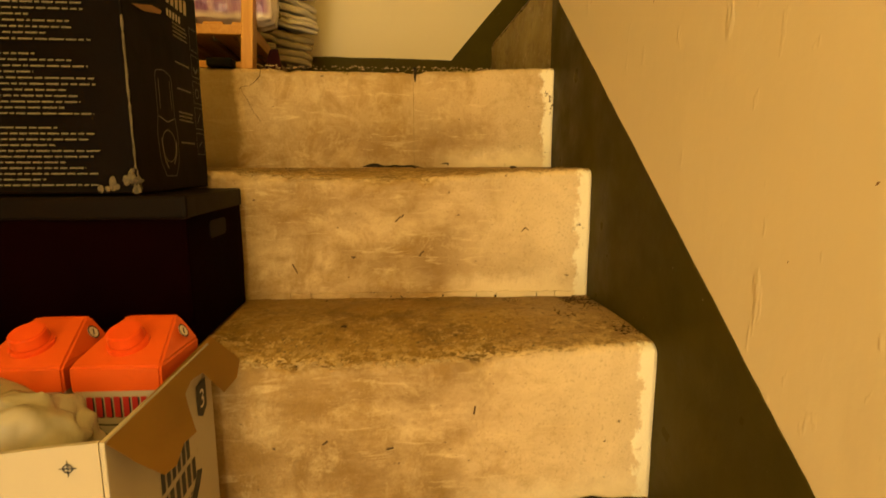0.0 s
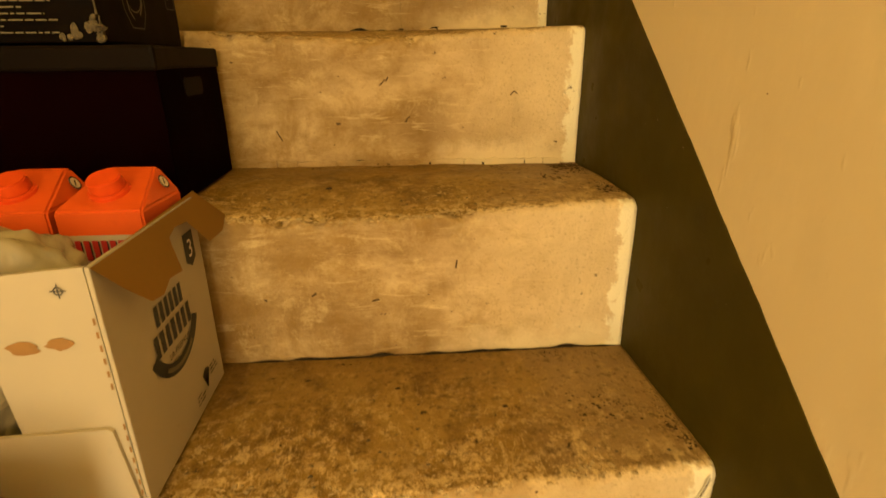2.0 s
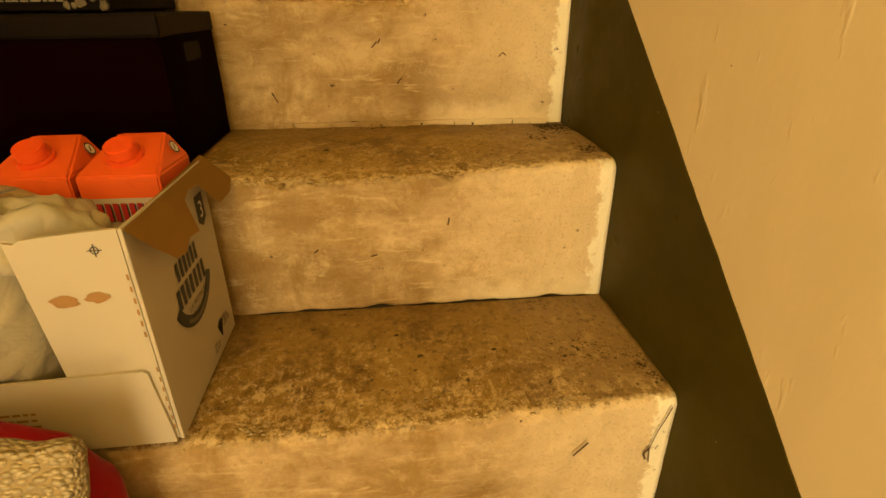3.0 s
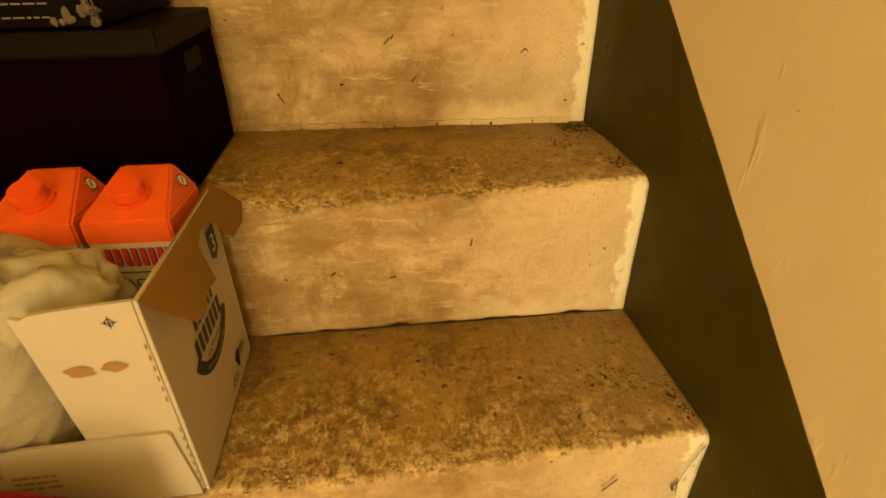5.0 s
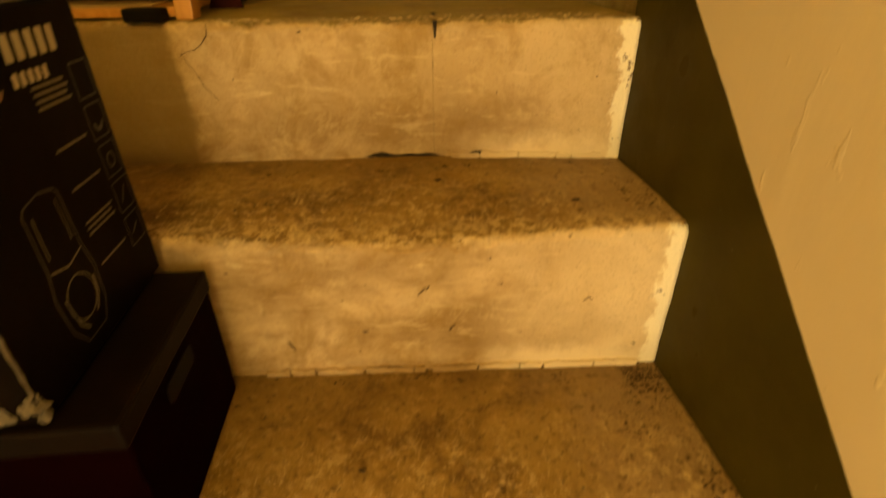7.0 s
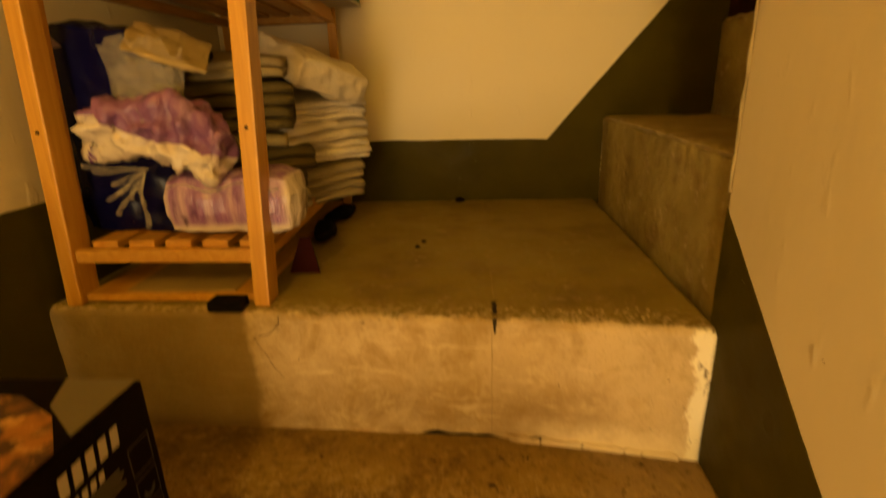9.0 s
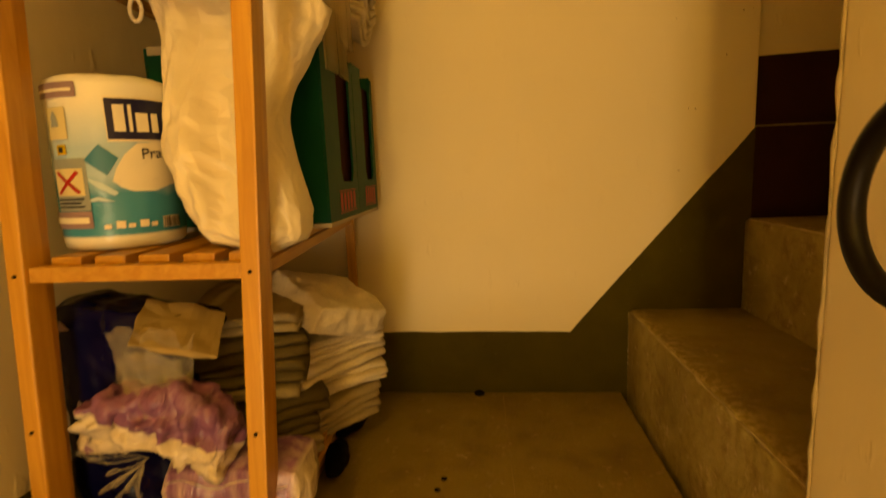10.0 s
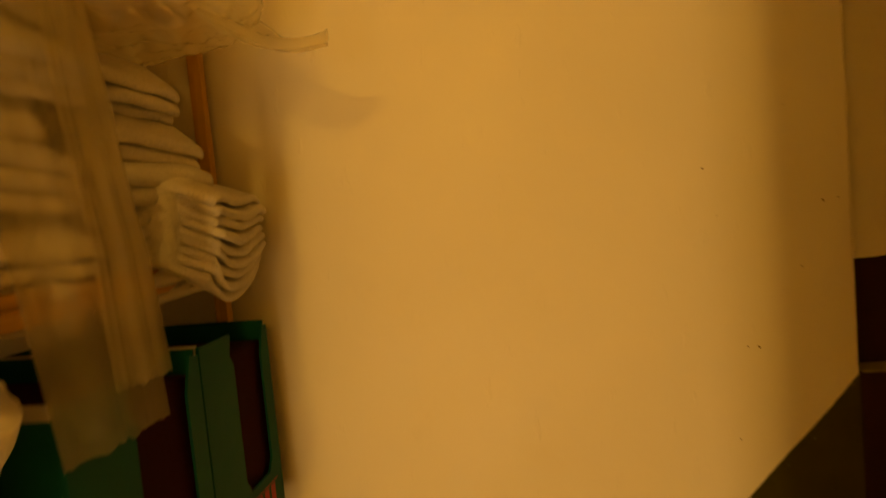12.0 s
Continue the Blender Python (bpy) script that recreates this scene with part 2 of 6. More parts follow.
FLOOR_TILE = plain("brown_floor_screed", (0.25, 0.17, 0.09), 0.6)


# ---- mesh helpers ----
def link_mesh(name, bm, materials, smooth=False):
    bm.normal_update()
    me = bpy.data.meshes.new(name)
    bm.to_mesh(me)
    bm.free()
    for m in materials if isinstance(materials, (list, tuple)) else [materials]:
        me.materials.append(m)
    if smooth:
        for p in me.polygons:
            p.use_smooth = True
    return new(name, me)


def part(name, bm, material, parent, label="", smooth=False):
    ob = link_mesh(name, bm, material, smooth)
    ob.parent = parent
    if label:
        ob["label"] = label
    return ob


def thing(name, label, category, group="", kind=""):
    return tagged(new(name), label, category, group, kind)


def box(x0, x1, y0, y1, z0, z1, bevel=0.0, segs=2, bm=None):
    own = bmesh.new()
    bmesh.ops.create_cube(own, size=1.0)
    bmesh.ops.scale(own, vec=(x1 - x0, y1 - y0, z1 - z0), verts=own.verts)
    bmesh.ops.translate(own, vec=((x0 + x1) / 2, (y0 + y1) / 2, (z0 + z1) / 2), verts=own.verts)
    if bevel:
        bmesh.ops.bevel(own, geom=own.edges[:], offset=bevel, segments=segs, affect="EDGES", profile=0.6)
    if bm is None:
        return own
    me = bpy.data.meshes.new("joined")
    own.to_mesh(me)
    own.free()
    bm.from_mesh(me)
    bpy.data.meshes.remove(me)
    return bm


def slab(points, axis, a, b):
    """A prism: a flat outline, thickened along one axis from a to b. points are in the other two axes, in order."""
    bm = bmesh.new()

    def at(p, d):
        q = list(p)
        q.insert(axis, d)
        return q
    low = [bm.verts.new(at(p, a)) for p in points]
    high = [bm.verts.new(at(p, b)) for p in points]
    bm.faces.new(low)
    bm.faces.new(high[::-1])
    n = len(points)
    for i in range(n):
        bm.faces.new((low[i], low[(i + 1) % n], high[(i + 1) % n], high[i]))
    bmesh.ops.recalc_face_normals(bm, faces=bm.faces[:])
    return bm


def joined_frame(x0, x1, y0, y1, z0, z1, w):
    bm = box(x0, x0 + w, y0, y1, z0, z1)
    box(x1 - w, x1, y0, y1, z0, z1, bm=bm)
    box(x0 + w, x1 - w, y0, y1, z0, z0 + w, bm=bm)
    return box(x0 + w, x1 - w, y0, y1, z1 - w, z1, bm=bm)


def n3(x, y, z, s):
    return noise.noise(Vector((x * s, y * s, z * s)))


def fine_box(x0, x1, y0, y1, z0, z1, cell, bevel=0.004):
    bm = box(x0, x1, y0, y1, z0, z1, bevel)
    for axis, lo, hi in ((0, x0, x1), (1, y0, y1), (2, z0, z1)):
        k = max(1, int((hi - lo) / cell))
        for i in range(1, k):
            co, no = [0, 0, 0], [0, 0, 0]
            co[axis], no[axis] = lo + (hi - lo) * i / k, 1
            bmesh.ops.bisect_plane(bm, geom=bm.verts[:] + bm.edges[:] + bm.faces[:], plane_co=co, plane_no=no)
    return bm


def rumple(bm, amount, scale, seed, ridge=0.0):
    bm.normal_update()
    moves = []
    for v in bm.verts:
        p = v.co * scale + Vector((seed, seed * 1.7, -seed))
        d = noise.noise(p) * amount + noise.noise(p * 2.7) * amount * 0.4
        if ridge:
            d += ridge * (1 - abs(noise.noise(p * 1.9)) * 2.2)
        moves.append(v.co + v.normal * d)
    for v, c in zip(bm.verts, moves):
        v.co = c
    return bm


def crumple(bm, amount, scale, seed):
    """Sharp-edged facets, as crushed plastic film has."""
    bm.normal_update()
    moves = []
    for v in bm.verts:
        p = v.co * scale + Vector((seed, -seed * 1.3, seed * 0.7))
        p += Vector((noise.noise(p * 0.8), noise.noise(p * 0.8 + Vector((9, 0, 0))), noise.noise(p * 0.8 + Vector((0, 9, 0))))) * 0.6
        d = noise.voronoi(p)[0]
        e = noise.voronoi(p * 2.3)[0]
        moves.append(v.co + v.normal * (amount * (d[0] - 0.45) * 1.6 + amount * 0.4 * (e[0] - 0.45)))
    for v, c in zip(bm.verts, moves):
        v.co = c
    return bm


# ---- setting: walls, ceiling, floor ----
BACK = 1.275
Z1, Z2, Z3 = 0.223, 0.450, 0.660


def structure(name, bm, material, label, category):
    return tagged(link_mesh(name, bm, material), label, category, kind="structure")


# solid out to x 1.3 so no sky light leaks round it
structure("wall_right", box(0, 1.3, -2.7, 0.515, -1.0, 3.1, 0.006), CREAM, "cream painted plaster wall beside the stairs", "wall")
structure("wall_left", box(-1.15, -1.0, -2.7, 1.425, -1.0, 3.1), CREAM, "cream painted plaster wall behind the shelf", "wall")
structure("wall_back", box(-0.998, 0.30, BACK, BACK + 0.15, 0.4, 3.1, 0.004), CREAM, "cream painted plaster wall at the landing", "wall")
structure("wall_upper", box(0.302, 1.3, BACK + 0.042, BACK + 0.19, 0.4, 3.1), CREAM, "cream plaster wall above the upper steps", "wall")
# unseen side wall and ceiling, added to close the stairwell off
structure("wall_upper_side", box(1.15, 1.3, 0.497, BACK + 0.040, 0.4, 3.1), CREAM, "cream plaster wall closing the upper steps", "wall")
structure("ceiling", box(-1.15, 1.3, -2.7, BACK + 0.44, 3.1, 3.2), CEIL, "plain painted plaster ceiling", "ceiling")
structure("floor", box(-1.15, 1.3, -2.85, -0.90, -1.0, -0.88), FLOOR_TILE, "brown screed floor at the foot of the stairs", "floor")
# unseen wall behind with the door's opening, added to close the room
structure("wall_front_left", box(-1.15, -0.98, -2.85, -2.702, -0.879, 3.1), CREAM, "unseen cream wall added beside the doorway", "wall")
structure("wall_front", box(-0.26, 0.9, -2.85, -2.702, -0.879, 3.1), CREAM, "unseen cream wall added beside the doorway", "wall")
structure("wall_front_top", box(-0.978, -0.262, -2.85, -2.702, 1.25, 3.1), CREAM, "unseen cream wall added over the doorway", "wall")


# unseen opaque door, added to keep sky light out of the opening
door = thing("added_door", "unseen opaque white door added to block the sky", "door", kind="structure")
part("door_frame", joined_frame(-0.977, -0.263, -2.80, -2.74, -0.878, 1.249, 0.07), CEIL, door)
part("pane", box(-0.906, -0.334, -2.775, -2.765, -0.806, 1.177), CEIL, door, "opaque white panel in place of glass")


def skirt_outline(points, step=0.012, amount=0.0018, seed=0.0):
    """Walks an outline's upper edge in small uneven steps, as a hand-painted border has."""
    out = []
    for (a, b), (c, d) in zip(points, points[1:]):
        n = max(1, int(math.hypot(c - a, d - b) / step))
        for i in range(n):
            f = i / n
            u, v = a + (c - a) * f, b + (d - b) * f
            out.append((u, v + amount * n3(u, v, seed, 14) + 0.6 * amount * n3(u, v, seed, 60)))
    out.append(points[-1])
    return out


def border(name, top, low, axis, a, b, label, seed, paint=SKIRT):
    edge = skirt_outline(top, seed=seed)
    return structure(name, slab([*edge, *low], axis, a, b), paint, label, "skirting")


# right wall: the dark band follows the stairs
border("trim_right", [(-2.6, -0.879), (-1.5, -0.862), (0.513, 0.819)], [(0.513, -0.95), (-2.6, -0.95)], 0, -0.0012, 0.003, "dark green painted band rising with the stairs", 1)
border("trim_right_end", [(0.003, 0.83), (0.02, 0.83)], [(0.02, 0.6), (0.003, 0.6)], 1, 0.512, 0.518, "dark green painted band at the wall end", 2)
border("trim_back", [(-0.998, 0.834), (-0.13, 0.826), (0.30, 1.322)], [(0.30, 0.5), (-0.998, 0.5)], 1, BACK - 0.0012, BACK + 0.003, "dark green painted skirting with a rising edge", 3)
border("trim_left", [(-2.6, -0.879), (-1.5, -0.86), (0.50, 0.80), (0.53, 0.82), (BACK - 0.004, 0.826)], [(BACK - 0.004, 0.3), (0.2, -0.95), (-2.6, -0.95)], 0, -1.003, -0.997, "dark green painted band on the wall", 4)
border("trim_upper", [(0.303, 1.488), (0.53, 1.495), (0.80, 1.76), (1.148, 2.08)], [(1.148, 1.2), (0.303, 1.2)], 1, BACK + 0.039, BACK + 0.045, "dark brown painted skirting over the upper steps", 5, LEDGE_PAINT)


# ---- stairs ----
def step_mesh(x0, x1, face, z0, z1, depth, worn, seed, nx=150, chips=1.0):
    """One masonry step: riser and tread as one worn skin. face(x) is the riser's place, worn the depth to which feet have rubbed the nosing."""
    prof = [(0, z0 - 0.06)] + [(0, z0 + (z1 - z0 - 0.014) * i / 16) for i in range(17)]
    for i in range(1, 9):
        a = i / 8 * math.pi / 2
        prof.append((0.014 - 0.014 * math.cos(a), z1 - 0.014 + 0.014 * math.sin(a)))
    prof += [(0.02 + (depth - 0.02) * i / 26, z1) for i in range(1, 27)]
    bm = bmesh.new()
    nose, foot = bm.verts.layers.float.new("nose"), bm.verts.layers.float.new("foot")
    rows = []
    for ix in range(nx + 1):
        x = x0 + (x1 - x0) * ix / nx
        mid = math.exp(-((x + 0.38) / 0.24) ** 2)
        row = []
        for py, pz in prof:
            y, z = face(x) + py, pz
            near = math.exp(-(max(0, py) / 0.03) ** 2) * math.exp(-((z1 - pz) / 0.03) ** 2)
            up = min(1.0, max(0.0, (pz - (z1 - 0.11)) / 0.11))
            low = worn * mid * math.exp(-(py / 0.09) ** 2) * up * up * (3 - 2 * up)
            chip = max(0, n3(x, y, seed, 26) - 0.12) * 0.020 + max(0, n3(x, y, seed + 3, 70)) * 0.008
            chip *= chips
            z -= low + near * chip * (0.35 + mid)
            y += near * (chip * 0.5 + 0.003 * n3(x, 0, seed, 40)) + 0.0025 * n3(x, pz, seed, 9) + 0.0012 * n3(x, pz, seed, 45)
            if py > 0.02:
                z += 0.0022 * n3(x, y, seed, 11) + 0.0010 * n3(x, y, seed, 48)
            row.append(bm.verts.new((x, y, z)))
            row[-1][nose], row[-1][foot] = py - (z1 - pz), pz - z0
        rows.append(row)
    for a, b in zip(rows, rows[1:]):
        for k in range(len(prof) - 1):
            bm.faces.new((a[k], b[k], b[k + 1], a[k + 1])).smooth = True
    # a solid body behind and below the skin
    for row in (rows[0], rows[-1]):
        base = bm.verts.new((row[0].co.x, row[-1].co.y, row[0].co.z))
        bm.faces.new([*row, base])
    bmesh.ops.recalc_face_normals(bm, faces=bm.faces[:])
    return bm


stairs = thing("stairs", "worn masonry stairs with stained treads", "stairs", kind="structure")
for k, (face, z0, z1, depth, worn) in enumerate((
        (lambda x: -0.92, -0.88, -0.68, 0.25, 0.012),
        (lambda x: -0.68, -0.68, -0.46, 0.25, 0.012),
        (lambda x: -0.44, -0.46, -0.24, 0.25, 0.012),
        (lambda x: -0.238 - 0.004 * x, -0.24, 0.0, 0.27, 0.012),
        (lambda x: 0.004 - 0.02 * x, 0.0, Z1, 0.30, 0.018),
        (lambda x: 0.256 - 0.06 * x, Z1, Z2, 0.32, 0.018))):
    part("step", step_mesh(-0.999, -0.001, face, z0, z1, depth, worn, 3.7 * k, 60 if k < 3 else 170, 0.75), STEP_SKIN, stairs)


def landing_face(x):
    return 0.487 - 0.16 * x if x > -0.3 else 0.535 - 0.03 * (x + 0.3)


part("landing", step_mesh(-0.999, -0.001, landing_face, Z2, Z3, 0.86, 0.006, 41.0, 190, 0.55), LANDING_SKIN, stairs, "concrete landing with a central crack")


def turned(bm, m):
    bmesh.ops.transform(bm, matrix=m, verts=bm.verts)
    return bm


upper_stairs = thing("upper_stairs", "grey-brown masonry steps turning up from the landing", "stairs", kind="structure")


def side_step(x, y0, y1, z0, z1, seed):
    bm = step_mesh(-y1, -y0, lambda v: x, z0, z1, 0.9, 0.004, seed, 110, 0.35)
    return turned(bm, Matrix(((0, 1, 0, 0), (-1, 0, 0, 0), (0, 0, 1, 0), (0, 0, 0, 1))))


part("step", side_step(0.015, 0.500, BACK - 0.001, Z3, 0.882, 51.0), SIDE_SKIN, upper_stairs)
part("step", side_step(0.287, 0.500, BACK - 0.001, 0.882, 1.107, 57.0), SIDE_SKIN, upper_stairs)
part("ledge", rumple(fine_box(0.302, 1.149, BACK + 0.001, BACK + 0.038, 1.0, 1.322, 0.03, 0.004), 0.0012, 30, 2.0), LEDGE_PAINT, upper_stairs, "dark painted masonry ledge beside the steps")
part("ledge_top", rumple(fine_box(0.303, 1.148, BACK - 0.001, BACK + 0.037, 1.3225, 1.326, 0.012, 0.001), 0.001, 60, 3.0), LANDING, upper_stairs, "dusty chipped ledge top")


# ---- more materials ----
def card(name, c, rough=0.62, spec=0.3):
    m = Mat(name, rough, 0, spec)
    col = m.mix(m.ramp(m.noise(6, 4), 0.4, 0.7), c, tuple(v * 0.92 for v in c))
    col = m.mix(m.ramp(m.noise(40, 4, 0.7), 0.66, 0.78), col, tuple(v * 0.84 for v in c))
    m.colour(col)
    m.bump(m.noise(7, 3), 0.25, 0.01)
    return m.bump(m.noise(120, 3), 0.1, 0.001).m


def knitted():
    m = Mat("cream_knitted_wool", 0.95, 0, 0.1)
    v = m.t.nodes.new("ShaderNodeTexVoronoi")
    v.inputs["Scale"].default_value = 150
    m.link(m.stretch(1, 1.5, 1.5), v.inputs["Vector"])
    d = v.outputs["Distance"]
    m.colour(m.mix(m.ramp(d, 0.25, 0.7), (0.56, 0.47, 0.30), (0.32, 0.245, 0.13)))
    return m.bump(m.ramp(d, 0.7, 0.1), 0.9, 0.006).m


def cloth(name, c, weave=260.0):
    m = Mat(name, 0.92, 0, 0.15)
    col = m.mix(m.ramp(m.noise(9, 4), 0.35, 0.7), c, tuple(v * 0.82 for v in c))
    m.colour(m.mix(m.ramp(m.noise(weave, 3, 0.7), 0.5, 0.7), col, tuple(v * 0.75 for v in c)))
    m.bump(m.noise(30, 4), 0.5, 0.006)
    return m.bump(m.noise(weave, 3, 0.7), 0.6, 0.002).m


def film_wrap(name, c, clear=0.35, rough=0.22, alpha=1.0, glow_through=0.0):
    m = Mat(name, rough, 0, 0.5)
    m.b.inputs["Alpha"].default_value = alpha
    m.b.inputs["Transmission Weight"].default_value = clear
    m.b.inputs["IOR"].default_value = 1.15
    m.colour(m.mix(m.ramp(m.noise(12, 4), 0.35, 0.7), c, tuple(v * 0.85 for v in c)))
    m.bump(m.noise(14, 4, 0.6, None, 0.8), 0.7, 0.012)
    m.bump(m.noise(50, 3), 0.4, 0.003)
    if glow_through:
        out, thin, blend = m.t.nodes["Material Output"], m.t.nodes.new("ShaderNodeBsdfTranslucent"), m.t.nodes.new("ShaderNodeMixShader")
        thin.inputs["Color"].default_value, blend.inputs[0].default_value = (*c, 1), glow_through
        m.link(m.b.outputs[0], blend.inputs[1])
        m.link(thin.outputs[0], blend.inputs[2])
        m.link(blend.outputs[0], out.inputs["Surface"])
    return m.m


WHITE_CARD = card("white_printed_cardboard", (0.46, 0.405, 0.315))
BROWN_CARD = card("raw_brown_cardboard", (0.37, 0.205, 0.045), 0.8)
BLACK_CARD = card("black_printed_cardboard", (0.0036, 0.0018, 0.0005), 0.5, 0.04)
DARK_BOX = card("dark_brown_storage_cardboard", (0.0036, 0.0004, 0.0005), 0.6, 0.005)
# lid lighter than the box: light on its front put into the colour
BOX_LID = card("dull_brown_lid_cardboard", (0.0058, 0.0034, 0.0016), 0.5, 0.05)
GREEN_CARD = card("green_printed_cardboard", (0.002, 0.072, 0.040), 0.5, 0.12)
MAROON = card("dark_maroon_inner_cardboard", (0.030, 0.004, 0.003), 0.8, 0.1)
ORANGE = plain("orange_carton_board", (0.66, 0.095, 0.006), 0.38, 0.06, 40, 0.08)
ORANGE_CAP = plain("orange_plastic_cap", (0.70, 0.080, 0.005), 0.3, 0.04, 40, 0.03)
INK = plain("dark_blue_print", (0.020, 0.022, 0.030), 0.5, 0.1)
GREY_INK = plain("pale_grey_print", (0.15, 0.125, 0.075), 0.5, 0.2)
DIM_INK = plain("dull_silver_print", (0.055, 0.045, 0.026), 0.4, 0.3)
RED_INK = plain("red_print", (0.42, 0.02, 0.02), 0.5, 0.1)
WHITE_INK = plain("white_print", (0.80, 0.74, 0.64), 0.5, 0.08)
PALE_INK = plain("pale_print", (0.42, 0.36, 0.26), 0.5, 0.1)
STAIN = plain("brown_glue_stain", (0.30, 0.16, 0.05), 0.7, 0.3)
WORN_CARD = plain("scuffed_pale_cardboard", (0.13, 0.10, 0.055), 0.8, 0.5, 160, 0.6)
PLASTIC = film_wrap("milky_plastic_bag", (0.46, 0.40, 0.28), 0.1, 0.18, 0.92)
FILM = film_wrap("crinkled_milky_film", (0.62, 0.56, 0.42), 0.2, 0.12, 0.7)
BAG_INK = plain("faded_blue_print", (0.16, 0.17, 0.20), 0.5, 0.2)
WHITE_BAG = plain("white_plastic_carrier_bag", (0.80, 0.71, 0.55), 0.36, 0.06, 25, 0.25)
CLEAR = film_wrap("crinkled_clear_film", (0.80, 0.72, 0.62), 0.0, 0.08, 0.22)
GAUZE = film_wrap("thin_beige_plastic_film", (0.86, 0.74, 0.47), 0.0, 0.25, 0.26, 0.16)
NAVY = plain("navy_glossy_plastic", (0.003, 0.003, 0.042), 0.25, 0.3, 30, 0.5, 0, 0.2)
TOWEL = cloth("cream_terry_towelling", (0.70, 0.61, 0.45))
# beige and olive cloth, darkened for the shade inside the shelf
TOWEL_SHADED = cloth("shaded_beige_cloth", (0.36, 0.285, 0.155))
OLIVE_CLOTH = cloth("shaded_olive_cloth", (0.125, 0.095, 0.038))
KNIT = knitted()
DULL_LILAC = plain("dull_lilac_print", (0.30, 0.20, 0.24), 0.5, 0.1)
RED_PLASTIC = plain("red_glossy_plastic", (0.30, 0.003, 0.008), 0.35, 0.3, 22, 0.5, 0, 0.12)
IRON = plain("black_wrought_iron", (0.012, 0.010, 0.008), 0.42, 0.3, 90, 0.3, 0.6)
DARK = plain("black_rubber", (0.006, 0.005, 0.004), 0.7, 0.3, 60, 0.15, 0, 0.1)
GAP = plain("dark_open_joint", (0.030, 0.019, 0.009), 0.95, 0.4)
FLAKE = plain("pale_plaster_flake", (0.50, 0.375, 0.195), 0.9, 0.35, 120)
JOINT = plain("dusty_joint_filler", (0.40, 0.285, 0.125), 0.95, 0.4)
SCUFF_DIRT = plain("brown_scuff", (0.11, 0.062, 0.022), 0.95, 0.4)
DUST = plain("dusty_grit", (0.075, 0.045, 0.016), 0.95, 0.5, 150)
PAPER = card("yellowed_paper", (0.36, 0.262, 0.115))


# ---- shape helpers ----
def joined(bms):
    out = bmesh.new()
    for b in bms:
        me = bpy.data.meshes.new("joined")
        b.to_mesh(me)
        b.free()
        out.from_mesh(me)
        bpy.data.meshes.remove(me)
    return out


def patches(quads, origin, u, v, lift=0.0008):
    """Flat printed areas on a face: each is an outline in (u, v) metres from origin, lifted a little off the face."""
    o, u, v = Vector(origin), Vector(u).normalized(), Vector(v).normalized()
    n = u.cross(v).normalized() * lift
    bm = bmesh.new()
    for pts in quads:
        bm.faces.new([bm.verts.new(o + u * a + v * b + n) for a, b in pts])
    return bm


def rect(a0, a1, b0, b1):
    return [(a0, b0), (a1, b0), (a1, b1), (a0, b1)]


def ring(ca, cb, r, w, n=28, a0=0.0, a1=2 * math.pi, sy=1.0):
    out = []
    for i in range(n):
        p, q = a0 + (a1 - a0) * i / n, a0 + (a1 - a0) * (i + 1) / n
        out.append([(ca + (r - w) * math.cos(p), cb + sy * (r - w) * math.sin(p)), (ca + r * math.cos(p), cb + sy * r * math.sin(p)),
                    (ca + r * math.cos(q), cb + sy * r * math.sin(q)), (ca + (r - w) * math.cos(q), cb + sy * (r - w) * math.sin(q))])
    return out


def stroke(points, w):
    out = []
    for (a, b), (c, d) in zip(points, points[1:]):
        l = math.hypot(c - a, d - b) or 1
        nx, ny = -(d - b) / l * w / 2, (c - a) / l * w / 2
        out.append([(a - nx, b - ny), (c - nx, d - ny), (c + nx, d + ny), (a + nx, b + ny)])
    return out


def word_bars(a, b, length, h, letters, slant=0.0):
    """A word that is not spelled out: one upright block for each letter."""
    step = length / letters
    return [[(a + i * step, b), (a + i * step + step * 0.66, b), (a + i * step + step * 0.66 + slant * h, b + h), (a + i * step + slant * h, b + h)] for i in range(letters)]


def lines_of_print(a, b, width, pitch, rows, h, rng):
    out = []
    for i in range(rows):
        x, end = a, a + width * (1 if i % 3 else rng.uniform(0.45, 0.9)) * rng.uniform(0.8, 1.0)
        while x < end:
            w = rng.uniform(0.004, 0.016)
            out.append(rect(x, min(x + w, end), b - i * pitch, b - i * pitch + h))
            x += w + 0.0022
    return out


def text_mesh(body, size, m):
    cu = bpy.data.curves.new("lettering", "FONT")
    cu.body, cu.size, cu.align_x = body, size, "CENTER"
    ob = new("lettering", cu)
    me = bpy.data.meshes.new_from_object(ob)
    bm = bmesh.new()
    bm.from_mesh(me)
    bpy.data.objects.remove(ob)
    bpy.data.curves.remove(cu)
    bpy.data.meshes.remove(me)
    return turned(bm, m)


def frame_on(origin, u, v):
    u, v = Vector(u).normalized(), Vector(v).normalized()
    n = u.cross(v)
    return Matrix(((u.x, v.x, n.x, origin[0]), (u.y, v.y, n.y, origin[1]), (u.z, v.z, n.z, origin[2]), (0, 0, 0, 1)))


def blob(centre, size, seed, amount=0.012, scale=14.0, ridge=0.0, power=1.0, subdiv=5):
    """A soft lump: a rounded body with creases. power under 1 makes it boxier."""
    bm = bmesh.new()
    bmesh.ops.create_icosphere(bm, subdivisions=subdiv, radius=1.0)
    for v in bm.verts:
        v.co = Vector([math.copysign(abs(c) ** power, c) * s for c, s in zip(v.co, size)]) + Vector(centre)
    return rumple(bm, amount, scale, seed, ridge)


